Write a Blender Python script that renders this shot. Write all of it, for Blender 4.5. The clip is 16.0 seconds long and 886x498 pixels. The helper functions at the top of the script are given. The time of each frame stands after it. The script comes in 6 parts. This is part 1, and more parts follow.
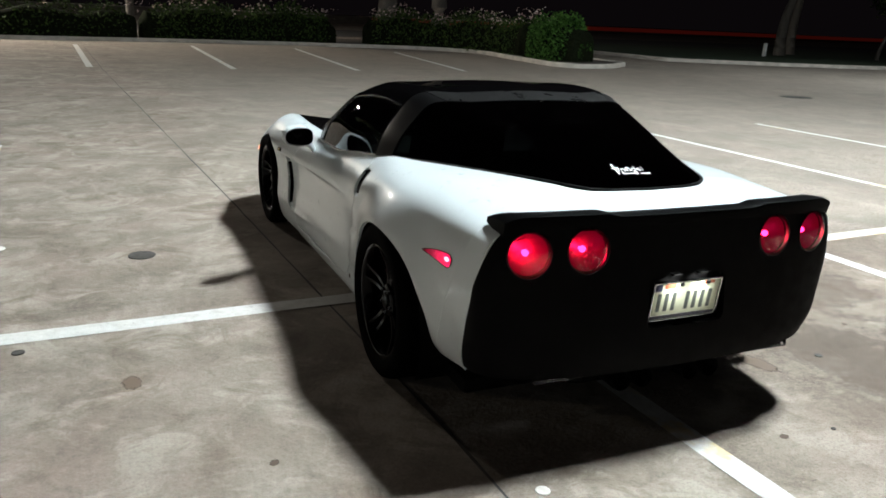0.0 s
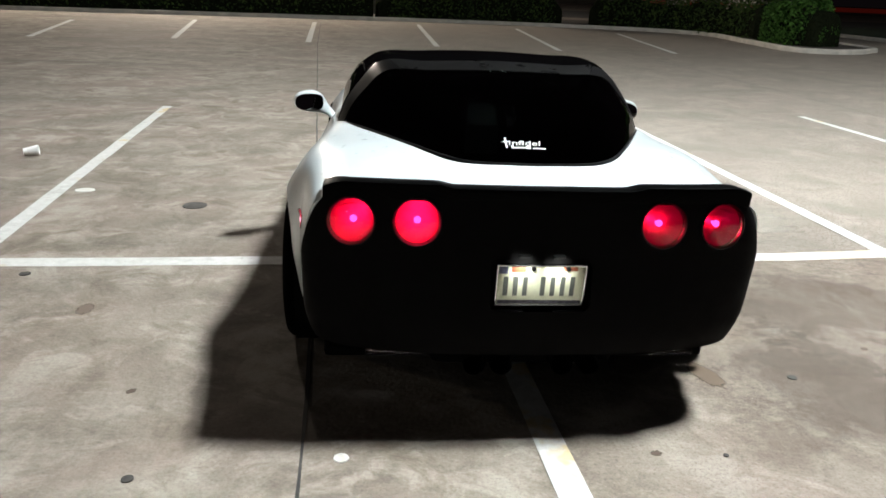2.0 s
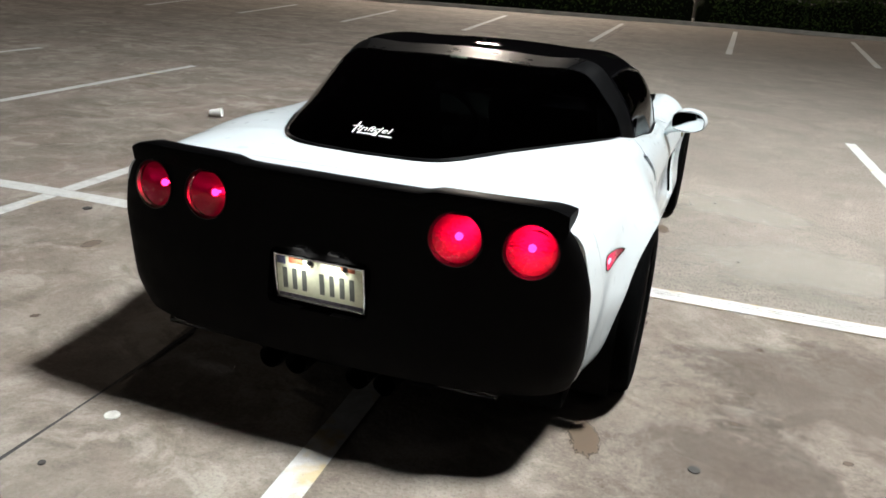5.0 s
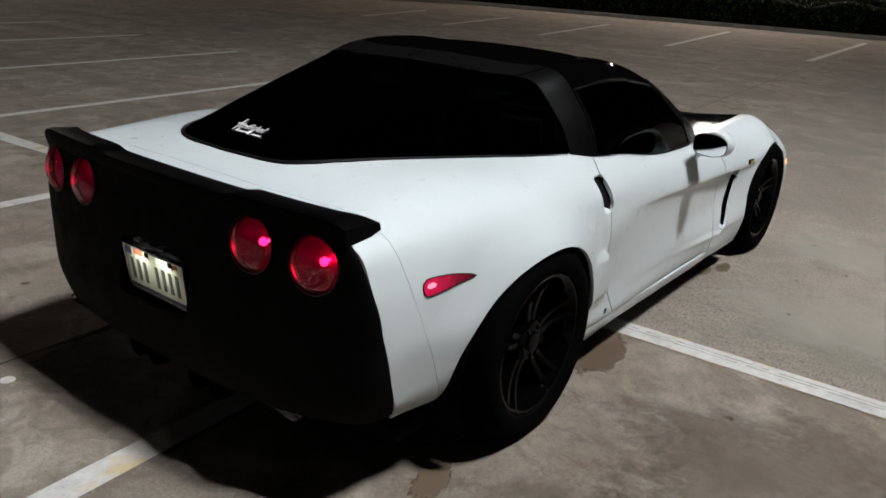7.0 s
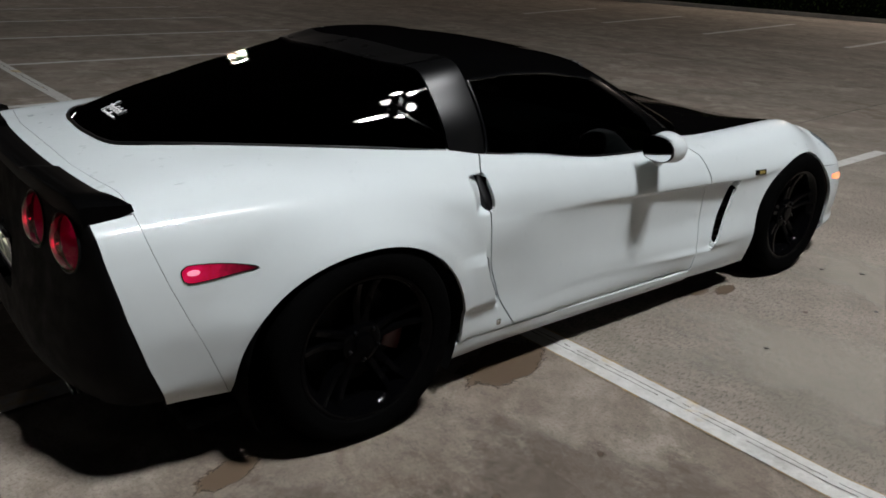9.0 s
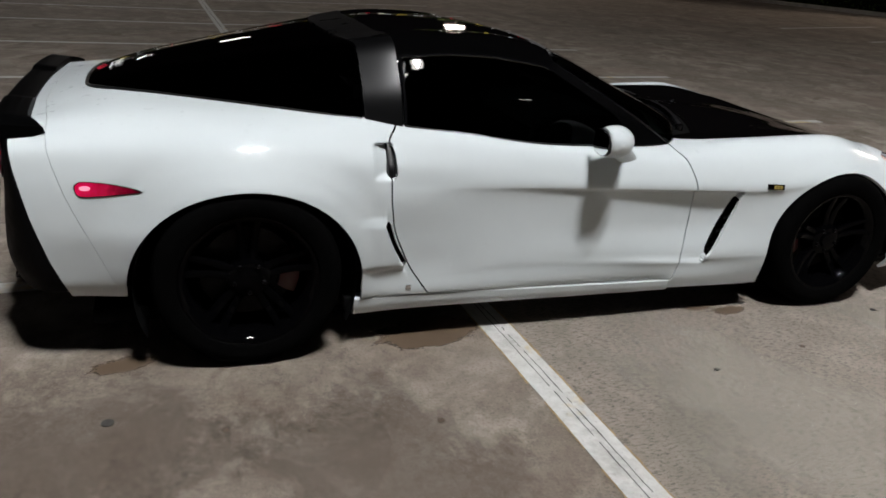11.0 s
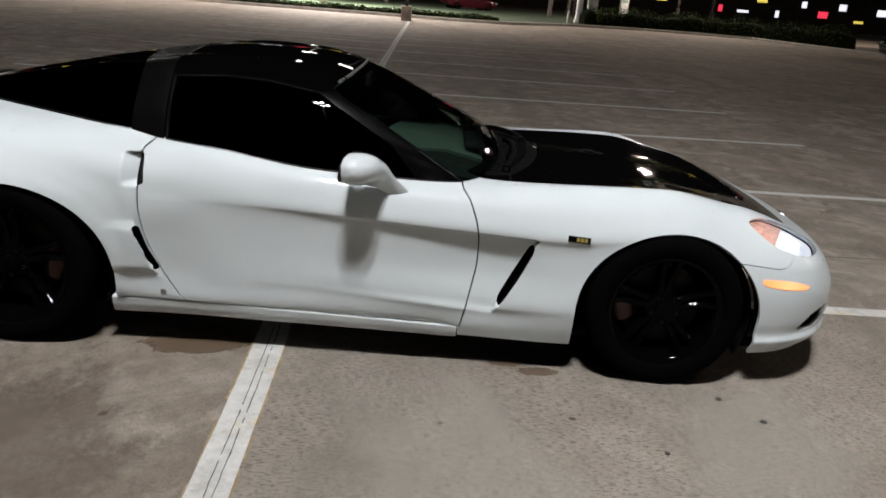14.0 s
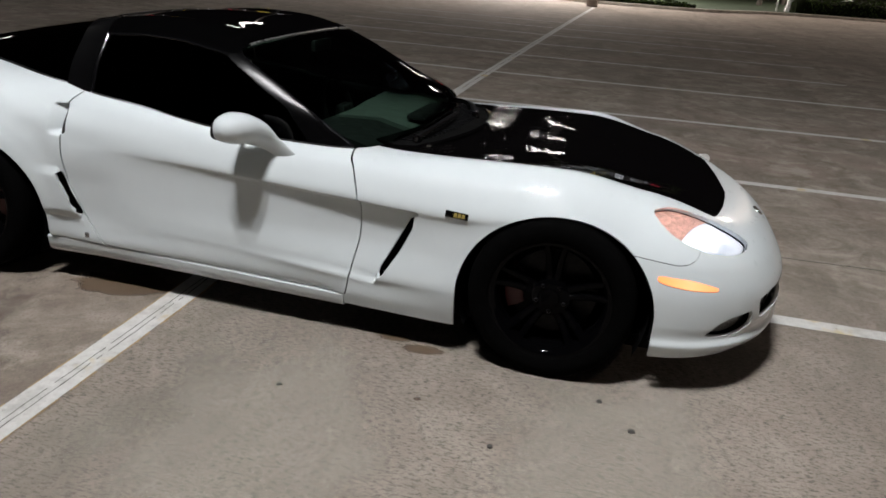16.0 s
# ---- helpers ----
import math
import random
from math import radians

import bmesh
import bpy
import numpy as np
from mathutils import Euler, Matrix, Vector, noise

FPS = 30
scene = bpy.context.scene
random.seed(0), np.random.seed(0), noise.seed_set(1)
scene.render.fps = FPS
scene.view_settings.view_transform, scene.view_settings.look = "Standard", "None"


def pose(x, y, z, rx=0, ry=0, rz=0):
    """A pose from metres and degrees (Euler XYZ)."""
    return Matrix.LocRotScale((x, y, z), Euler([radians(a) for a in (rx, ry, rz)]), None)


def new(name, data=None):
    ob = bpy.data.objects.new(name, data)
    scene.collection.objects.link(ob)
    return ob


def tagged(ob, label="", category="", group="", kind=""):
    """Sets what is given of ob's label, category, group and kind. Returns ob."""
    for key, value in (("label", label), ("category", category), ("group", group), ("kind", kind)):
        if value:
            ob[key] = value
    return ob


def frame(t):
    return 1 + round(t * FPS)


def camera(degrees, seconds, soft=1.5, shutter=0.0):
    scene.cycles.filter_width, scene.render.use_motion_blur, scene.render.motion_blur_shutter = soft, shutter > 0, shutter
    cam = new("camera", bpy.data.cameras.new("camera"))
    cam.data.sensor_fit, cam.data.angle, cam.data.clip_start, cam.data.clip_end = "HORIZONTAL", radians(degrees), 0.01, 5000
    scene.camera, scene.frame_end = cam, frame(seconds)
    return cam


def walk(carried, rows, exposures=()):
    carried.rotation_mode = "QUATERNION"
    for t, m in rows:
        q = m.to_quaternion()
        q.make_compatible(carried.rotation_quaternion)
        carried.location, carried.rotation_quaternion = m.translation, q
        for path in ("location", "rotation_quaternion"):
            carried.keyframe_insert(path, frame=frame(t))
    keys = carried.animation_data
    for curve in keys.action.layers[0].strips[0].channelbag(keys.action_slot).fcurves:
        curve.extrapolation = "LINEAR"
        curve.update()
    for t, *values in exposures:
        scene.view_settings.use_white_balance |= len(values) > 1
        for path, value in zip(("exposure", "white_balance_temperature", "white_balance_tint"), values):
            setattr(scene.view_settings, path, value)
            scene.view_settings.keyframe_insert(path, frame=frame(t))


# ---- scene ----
cam = camera(59.4, 16.0, soft=1.7, shutter=0.0)
METRES, EYE, TILT, LEAN, TURN = 10.016, 1.5345, 0.0, 0.0, -24.9
ROWS = [
    (0.0, 0.0, 0.0, 0.0, 0.75, -16.8, -2.5),
    (0.5, 0.0348, -0.0005, 0.0, 2.47, -18.25, -0.73),
    (1.0, 0.0659, 0.0091, -0.0011, 3.86, -17.43, -3.53),
    (1.5, 0.1006, 0.0149, -0.0016, 10.33, -17.31, -2.82),
    (2.0, 0.1369, 0.0256, -0.0011, 18.9, -18.79, -2.31),
    (2.5, 0.1634, 0.0438, -0.0017, 22.44, -19.29, -4.21),
    (3.0, 0.1894, 0.0559, -0.0026, 30.62, -19.28, -4.46),
    (3.5, 0.2147, 0.0692, -0.0017, 34.42, -20.68, -3.72),
    (4.0, 0.2328, 0.0887, -0.0024, 36.22, -19.73, -4.02),
    (6.5, 0.3194, 0.2122, -0.0034, 58.05, -20.48, -3.1),
    (7.0, 0.3279, 0.239, -0.0021, 61.06, -20.0, -3.52),
    (7.5, 0.3326, 0.2637, -0.002, 63.85, -19.64, -3.0),
    (8.0, 0.3434, 0.2923, -0.0007, 70.59, -21.31, -2.49),
    (8.5, 0.3539, 0.3197, -0.0012, 71.54, -21.01, -0.93),
    (9.0, 0.3586, 0.3478, -0.0013, 75.06, -20.82, -2.86),
    (11.5, 0.3911, 0.5056, -0.0029, 99.18, -21.01, -3.52),
    (12.0, 0.384, 0.5379, -0.0052, 101.97, -20.07, -3.68),
    (12.5, 0.3751, 0.5689, -0.0039, 104.76, -18.81, -2.96),
    (13.0, 0.37, 0.6013, -0.0026, 109.68, -20.02, -4.14),
    (13.5, 0.3579, 0.6305, -0.0039, 111.12, -19.35, -4.78),
    (14.0, 0.3432, 0.6592, -0.0015, 113.88, -18.5, -4.39),
    (14.5, 0.3338, 0.6904, -0.0042, 120.32, -19.82, -5.71),
    (15.0, 0.3122, 0.7171, -0.0022, 122.89, -19.5, -6.32),
    (15.5, 0.2919, 0.7376, -0.0013, 123.74, -19.61, -3.97),
    (16.0, 0.2742, 0.7633, -0.0014, 128.8, -20.49, -4.28),
]
walk(cam, [(t, pose(0, 0, EYE, TILT, LEAN, TURN) @ pose(METRES * x, METRES * y, METRES * z, 90 + pitch, roll, yaw)) for t, x, y, z, yaw, pitch, roll in ROWS],
     exposures=[(0.0, -0.24, 5930, 4), (1.0, -0.16, 5960, 5), (2.5, -0.27, 6150, 7), (4.2, -0.26, 6150, 8), (6.5, -1.24, 6200, 11), (9.0, -1.71, 6250, 12), (11.5, -1.50, 6330, 13), (12.5, -1.50, 6350, 13), (16.0, -1.5, 6350, 14)])

# ------------------------------------------------------------------ night sky
world = bpy.data.worlds.new("night")
scene.world = world
world.use_nodes = True
world.node_tree.nodes["Background"].inputs[0].default_value = (0.010, 0.007, 0.008, 1)
world.node_tree.nodes["Background"].inputs[1].default_value = 0.35


def lamp(kind, name, m, energy, colour, size=0.3, shape="DISK"):
    data = bpy.data.lights.new(name, kind)
    data.energy, data.color = energy, colour
    if kind == "AREA":
        data.shape, data.size = shape, size
    ob = new(name, data)
    ob.matrix_world = m
    return ob


# heads of the parking lot's light poles: (x, y, height, watts of each head)
# most far poles are unseen, added to brighten distant parts of the lot
POLES = [(7.1, 4.1, 11.5, 1500.0), (27.0, 13.5, 11.5, 330.0), (-12.0, -25.0, 11.5, 350.0), (-46.0, -2.0, 8.0, 10500.0), (-31.8, 3.6, 9.0, 280.0), (-30.0, -11.0, 11.5, 800.0), (-55.0, 26.0, 11.5, 3200.0), (-9.0, 43.0, 11.5, 3000.0)]
CUTOFF = {(27.0, 13.5): 128, (-12.0, -25.0): 128, (-46.0, -2.0): 158, (-31.8, 3.6): 150, (-30.0, -11.0): 142}  # heads with deep shields, dark at low angles
HEADS = [(0.62, 0.0), (-0.62, 0.0), (0.0, 0.62), (0.0, -0.62)]
for px, py, pz, watts in POLES:
    for hx, hy in HEADS:
        head = lamp("AREA", "head_light", pose(px + hx, py + hy, pz - 0.095), watts, (1.0, 0.83, 0.67) if py > 20 else ((1.0, 0.90, 0.79) if px < -20 else (0.96, 0.965, 0.94)), 0.34)
        if (px, py) in CUTOFF:
            head.data.spread = radians(CUTOFF[(px, py)])

# ------------------------------------------------------------------ materials


class Mat:
    """A procedural material: a Principled shader and a few helpers for its nodes."""

    def __init__(self, name, base=(0.5, 0.5, 0.5), rough=0.5, metal=0.0, coat=0.0, coords="Object"):
        self.m = bpy.data.materials.new(name)
        self.m.use_nodes = True
        self.t = self.m.node_tree
        self.n, self.l = self.t.nodes, self.t.links
        self.p = self.n["Principled BSDF"]
        self.set("Base Color", base), self.set("Roughness", rough), self.set("Metallic", metal), self.set("Coat Weight", coat)
        self.set("Coat Roughness", 0.04)
        self.tc = self.n.new("ShaderNodeTexCoord").outputs[coords]

    def set(self, key, value):
        if isinstance(value, tuple):
            value = (*value, 1.0)
        self.p.inputs[key].default_value = value

    def noise(self, scale, detail=4.0, rough=0.55, stretch=None, distort=0.0):
        n = self.n.new("ShaderNodeTexNoise")
        n.inputs["Scale"].default_value, n.inputs["Detail"].default_value = scale, detail
        n.inputs["Roughness"].default_value, n.inputs["Distortion"].default_value = rough, distort
        self.l.new(self.where(stretch), n.inputs["Vector"])
        return n.outputs["Fac"]

    def where(self, stretch):
        if not stretch:
            return self.tc
        m = self.n.new("ShaderNodeMapping")
        m.inputs["Scale"].default_value = stretch
        self.l.new(self.tc, m.inputs["Vector"])
        return m.outputs["Vector"]

    def voronoi(self, scale, feature="F1", stretch=None):
        n = self.n.new("ShaderNodeTexVoronoi")
        n.feature = feature
        n.inputs["Scale"].default_value = scale
        self.l.new(self.where(stretch), n.inputs["Vector"])
        return n.outputs["Distance"]

    def ramp(self, fac, *stops):
        r = self.n.new("ShaderNodeValToRGB")
        self.l.new(fac, r.inputs[0])
        while len(r.color_ramp.elements) < len(stops):
            r.color_ramp.elements.new(0.5)
        for e, (at, c) in zip(r.color_ramp.elements, stops):
            e.position = at
            e.color = (*c, 1) if isinstance(c, tuple) else (c, c, c, 1)
        return r.outputs[0]

    def mix(self, fac, a, b, blend="MIX"):
        x = self.n.new("ShaderNodeMix")
        x.data_type, x.blend_type = "RGBA", blend
        for value, slot in ((fac, x.inputs[0]), (a, x.inputs[6]), (b, x.inputs[7])):
            if isinstance(value, (int, float)):
                slot.default_value = value
            elif isinstance(value, tuple):
                slot.default_value = (*value, 1)
            else:
                self.l.new(value, slot)
        return x.outputs[2]

    def math(self, op, a, b=0.0):
        x = self.n.new("ShaderNodeMath")
        x.operation = op
        for value, slot in ((a, x.inputs[0]), (b, x.inputs[1])):
            if isinstance(value, (int, float)):
                slot.default_value = value
            else:
                self.l.new(value, slot)
        return x.outputs[0]

    def xyz(self):
        s = self.n.new("ShaderNodeSeparateXYZ")
        self.l.new(self.tc, s.inputs[0])
        return s.outputs

    def random(self):
        return self.n.new("ShaderNodeObjectInfo").outputs["Random"]

    def island(self):
        return self.n.new("ShaderNodeNewGeometry").outputs["Random Per Island"]

    def put(self, key, out):
        self.l.new(out, self.p.inputs[key])
        return self

    def bump(self, out, strength=0.2, distance=0.01):
        b = self.n.new("ShaderNodeBump")
        b.inputs["Strength"].default_value, b.inputs["Distance"].default_value = strength, distance
        self.l.new(out, b.inputs["Height"])
        self.l.new(b.outputs[0], self.p.inputs["Normal"])
        return self

    def glow(self, colour, strength):
        self.set("Emission Color", colour)
        self.set("Emission Strength", strength)
        return self


def plain(name, base, rough, metal=0.0, coat=0.0, grain=30.0, vary=0.15, shine=0.5):
    """A simple surface with a fine unevenness of tone and gloss."""
    k = Mat(name, base, rough, metal, coat)
    k.set("Specular IOR Level", shine)
    n = k.noise(grain, 5.0)
    k.put("Base Color", k.ramp(n, (0.3, tuple(c * (1 - vary) for c in base)), (0.7, tuple(min(1.0, c * (1 + vary)) for c in base))))
    k.put("Roughness", k.ramp(k.noise(grain * 0.23, 3.0), (0.3, max(0.02, rough * 0.85)), (0.75, min(1.0, rough * 1.2))))
    return k


def concrete():
    k = Mat("concrete", (0.212, 0.192, 0.165), 0.9)
    broad, mid, blot = k.noise(0.14, 6.0, 0.6), k.noise(0.62, 9.0, 0.66, distort=0.7), k.noise(1.9, 10.0, 0.70, distort=0.5)
    fine, grit, pebble = k.noise(24.0, 8.0, 0.75), k.noise(95.0, 4.0, 0.7), k.voronoi(48.0)
    # pale worn slab, pinkish and grey clouds
    c = k.ramp(blot, (0.33, (0.135, 0.110, 0.088)), (0.46, (0.200, 0.170, 0.139)), (0.56, (0.255, 0.222, 0.184)), (0.70, (0.325, 0.288, 0.240)))
    c = k.mix(k.ramp(k.noise(0.45, 6.0, 0.6, distort=1.0), (0.47, 0.0), (0.60, 0.7)), c, (0.252, 0.196, 0.166))
    c = k.mix(k.ramp(k.noise(1.15, 9.0, 0.72, distort=1.4), (0.52, 0.0), (0.62, 0.85)), c, (0.345, 0.310, 0.262))
    c = k.mix(k.ramp(broad, (0.42, 0.0), (0.60, 0.35)), c, (0.244, 0.212, 0.175))
    # hand-sized clouds of pale laitance and brown weathering
    c = k.mix(k.ramp(k.noise(3.1, 7.0, 0.62, distort=0.9), (0.52, 0.0), (0.62, 0.62)), c, (0.365, 0.330, 0.280))
    c = k.mix(k.ramp(k.noise(2.3, 8.0, 0.66, distort=1.1), (0.53, 0.0), (0.65, 0.75)), c, (0.132, 0.103, 0.076))
    c = k.mix(k.ramp(k.noise(7.5, 6.0, 0.66, distort=0.6), (0.56, 0.0), (0.66, 0.45)), c, (0.160, 0.135, 0.108))
    # tyre-darkened bands and weathered patches where the grain shows
    streak = k.noise(0.8, 5.0, 0.6, stretch=(0.12, 1.4, 1.0))
    c = k.mix(k.ramp(streak, (0.52, 0.0), (0.70, 0.5)), c, (0.120, 0.099, 0.080))
    worn = k.ramp(mid, (0.47, 0.10), (0.58, 1.0))
    c = k.mix(k.math("MULTIPLY", worn, 0.42), c, (0.128, 0.104, 0.083))
    smooth = c
    dark = k.ramp(fine, (0.36, 0.95), (0.50, 0.0))
    c = k.mix(k.math("MULTIPLY", dark, k.math("ADD", k.math("MULTIPLY", worn, 0.66), 0.08)), c, (0.060, 0.050, 0.040))
    light = k.ramp(fine, (0.53, 0.0), (0.66, 0.7))
    c = k.mix(k.math("MULTIPLY", light, k.math("ADD", k.math("MULTIPLY", worn, 0.5), 0.12)), c, (0.385, 0.342, 0.290))
    c = k.mix(k.ramp(grit, (0.36, 0.5), (0.49, 0.0)), c, (0.074, 0.062, 0.050))
    c = k.mix(k.ramp(k.noise(52.0, 5.0, 0.7), (0.54, 0.0), (0.66, 0.32)), c, (0.365, 0.325, 0.275))
    c = k.mix(k.ramp(k.noise(5.5, 3.0, 0.5, distort=0.4), (0.245, 0.7), (0.285, 0.0)), c, (0.085, 0.062, 0.046))
    # the lot beyond the car is trowelled smoother
    c = k.mix(k.ramp(k.math("MULTIPLY", k.xyz()[0], 0.2), (0.30, 0.50), (0.50, 0.0)), c, smooth)
    # the slab north of the long line by the car is greyer, its pebbles show
    q = k.xyz()
    north = k.ramp(k.math("SUBTRACT", q[1], k.math("ADD", 3.865, k.math("MULTIPLY", q[0], 0.03))), (0.0, 0.0), (0.06, 1.0))
    north = k.math("MULTIPLY", north, k.ramp(k.math("MULTIPLY", q[0], 0.2), (0.2, 0.0), (0.5, 1.0)))
    grey = k.mix(0.55, c, (0.272, 0.238, 0.205))
    grey = k.mix(k.ramp(k.noise(54.0, 8.0, 0.78, stretch=(1.7, 0.6, 1.0)), (0.425, 0.88), (0.49, 0.0)), grey, (0.080, 0.072, 0.059))
    grey = k.mix(k.ramp(k.noise(1.3, 5.0, 0.6, distort=0.8), (0.50, 0.0), (0.66, 0.6)), grey, (0.150, 0.138, 0.112))
    near = k.ramp(k.math("MULTIPLY", q[0], 0.2), (0.45, 0.0), (0.56, 1.0))
    brown = k.mix(k.ramp(k.noise(1.7, 7.0, 0.66, distort=0.9), (0.40, 0.62), (0.62, 0.15)), c, (0.128, 0.100, 0.080))
    c = k.mix(near, c, brown)
    c = k.mix(k.math("MULTIPLY", north, 0.85), c, grey)
    k.put("Base Color", c)
    k.put("Roughness", k.ramp(mid, (0.3, 0.93), (0.7, 0.78)))
    k.set("Specular IOR Level", 0.25)
    h = k.math("ADD", k.math("ADD", fine, k.math("MULTIPLY", grit, 0.5)), k.math("MULTIPLY", pebble, 0.5))
    return k.bump(h, 0.6, 0.006)


def paint_line():
    k = Mat("worn_line_paint", (0.5, 0.5, 0.48), 0.75)
    a, b, f = k.noise(3.5, 6.0, 0.7), k.noise(16.0, 8.0, 0.75), k.noise(60.0, 5.0, 0.7)
    c = k.ramp(b, (0.3, (0.40, 0.395, 0.375)), (0.65, (0.56, 0.555, 0.535)))
    c = k.mix(k.ramp(k.noise(2.7, 4.0, 0.6), (0.60, 0.0), (0.66, 0.7)), c, (0.50, 0.37, 0.14))
    c = k.mix(k.ramp(b, (0.30, 0.85), (0.37, 0.0)), c, (0.20, 0.185, 0.16))
    c = k.mix(k.ramp(a, (0.32, 0.6), (0.46, 0.0)), c, (0.29, 0.275, 0.25))
    c = k.mix(k.ramp(f, (0.32, 0.5), (0.40, 0.0)), c, (0.22, 0.205, 0.18))
    k.put("Base Color", c)
    return k.bump(f, 0.3, 0.003)


def car_white():
    k = Mat("white_car_paint", (0.70, 0.715, 0.72), 0.32, 0.0, 0.7)
    d = k.noise(5.0, 6.0, 0.65)
    k.put("Base Color", k.ramp(d, (0.25, (0.565, 0.612, 0.624)), (0.7, (0.585, 0.632, 0.644))))
    k.put("Roughness", k.ramp(k.noise(22.0, 4.0), (0.3, 0.27), (0.7, 0.31)))
    k.set("Coat Roughness", 0.03)
    k.set("Specular IOR Level", 0.08)
    return k


def carbon(name, low, high, coat):
    k = Mat(name, (0.02, 0.02, 0.022), 0.24, 0.0, coat)
    s = k.xyz()
    weave = k.math("MULTIPLY", k.math("SINE", k.math("MULTIPLY", k.math("ADD", s[1], s[2]), 900.0)), k.math("SINE", k.math("MULTIPLY", k.math("SUBTRACT", s[1], s[2]), 900.0)))
    k.put("Base Color", k.ramp(weave, (0.35, (low, low, low * 1.1)), (0.65, (high, high, high * 1.1))))
    k.set("Coat Roughness", 0.12)
    return k


def glass(name, tint, rough=0.01, ior=1.5):
    """Tinted glass: a sheet that lets its tint through and mirrors more at grazing angles."""
    m = bpy.data.materials.new(name)
    m.use_nodes = True
    t = m.node_tree
    t.nodes.remove(t.nodes["Principled BSDF"])
    clear, gloss, mix = t.nodes.new("ShaderNodeBsdfTransparent"), t.nodes.new("ShaderNodeBsdfGlossy"), t.nodes.new("ShaderNodeMixShader")
    fres = t.nodes.new("ShaderNodeFresnel")
    fres.inputs["IOR"].default_value = ior
    clear.inputs[0].default_value = (*tint, 1)
    gloss.inputs["Roughness"].default_value = rough
    t.links.new(fres.outputs[0], mix.inputs[0])
    t.links.new(clear.outputs[0], mix.inputs[1])
    t.links.new(gloss.outputs[0], mix.inputs[2])
    t.links.new(mix.outputs[0], t.nodes["Material Output"].inputs[0])
    return m


def leaf_mat(name, dark, light):
    k = Mat(name, dark, 0.75)
    k.set("Specular IOR Level", 0.06)
    k.put("Base Color", k.ramp(k.island(), (0.1, dark), (0.9, light)))
    return k.m


def bark():
    k = Mat("tree_bark", (0.12, 0.1, 0.08), 0.9)
    n = k.noise(6.0, 6.0, 0.7, stretch=(4, 4, 0.6))
    k.put("Base Color", k.ramp(n, (0.3, (0.05, 0.043, 0.035)), (0.7, (0.13, 0.115, 0.10))))
    return k.bump(n, 0.6, 0.02).m


def film(name, base, rough, metal=0.0, coat=0.0, grain=40.0, vary=0.1, rippled=0.2):
    """A glossy black film, slightly rippled and bubbled where it was laid on."""
    k = plain(name, base, rough, metal, coat, grain, vary)
    ripple = k.math("ADD", k.noise(6.0, 2.0), k.math("ADD", k.math("MULTIPLY", k.noise(26.0, 1.0), 0.22), k.math("MULTIPLY", k.noise(75.0, 1.0), 0.11)))
    return k.bump(ripple, rippled, 0.006)


CONCRETE, LINE = concrete().m, paint_line().m
WHITE, CARBON = car_white().m, carbon("carbon_weave", 0.0008, 0.0075, 0.0)
CARBON.set("Specular IOR Level", 0.20), CARBON.set("Roughness", 0.33)
CARBON = CARBON.m
CARBON_DARK = carbon("dark_carbon_weave", 0.0005, 0.0030, 0.01)
CARBON_DARK.set("Specular IOR Level", 0.02), CARBON_DARK.set("Roughness", 0.45)
CARBON_DARK = CARBON_DARK.m
BLACK_GLOSS = film("gloss_black_film", (0.0020, 0.0018, 0.0019), 0.03, 0.0, 0.0, 40.0, 0.1).m
HOOD_FILM = plain("wrinkled_black_hood_film", (0.0020, 0.0018, 0.0019), 0.04, 0.0, 0.0, 40.0, 0.1, 0.38)
_w = HOOD_FILM.ramp(HOOD_FILM.math("MULTIPLY", HOOD_FILM.xyz()[1], 0.3), (0.66, 1.0), (0.80, 0.10))
_w = HOOD_FILM.math("MULTIPLY", _w, HOOD_FILM.ramp(HOOD_FILM.noise(5.0, 3.0), (0.42, 0.1), (0.60, 1.0)))
_w = HOOD_FILM.math("ADD", HOOD_FILM.math("MULTIPLY", HOOD_FILM.noise(30.0, 2.0), _w), HOOD_FILM.math("MULTIPLY", HOOD_FILM.noise(7.0, 2.0), 0.5))
HOOD_FILM.bump(_w, 0.55, 0.006)
HOOD_FILM = HOOD_FILM.m
ROOF_GLOSS = film("gloss_black_roof", (0.0012, 0.0012, 0.0013), 0.02, 0.0, 0.0, 40.0, 0.1, 0.04)
ROOF_GLOSS.set("Specular IOR Level", 0.45)
ROOF_GLOSS = ROOF_GLOSS.m
NUT = plain("dark_wheel_nut", (0.02, 0.02, 0.022), 0.3, 1.0, 0.0, 40.0, 0.1).m
HOOP_CAP = film("satin_black_cap", (0.0030, 0.0029, 0.0029), 0.30, 0.0, 0.0, 40.0, 0.2, 0.05).m
TRIM_HIGHLIGHT = plain("highlight_pale_trim", (0.20, 0.20, 0.20), 0.30, 0.6, 0.0, 60.0, 0.3).m
BLACK_MATT = plain("matt_black_wrap", (0.0022, 0.002, 0.0022), 0.65, 0.0, 0.0, 60.0, 0.2, 0.06).m
BLACK_SATIN = plain("satin_black_trim", (0.004, 0.004, 0.0045), 0.36, 0.0, 0.0, 50.0, 0.2, 0.25).m
RUBBER = plain("tyre_rubber", (0.0016, 0.0016, 0.0016), 0.9, 0.0, 0.0, 45.0, 0.3, 0.015).m
DARK = plain("dark_underbody", (0.003, 0.003, 0.003), 0.9, 0.0, 0.0, 20.0, 0.3, 0.05).m
WHEEL_BLACK = plain("gloss_black_alloy", (0.001, 0.001, 0.0012), 0.07, 0.0, 0.0, 30.0, 0.1, 0.05).m
BARREL = plain("gloss_black_barrel", (0.001, 0.001, 0.0012), 0.05, 0.0, 0.0, 30.0, 0.1, 0.07).m
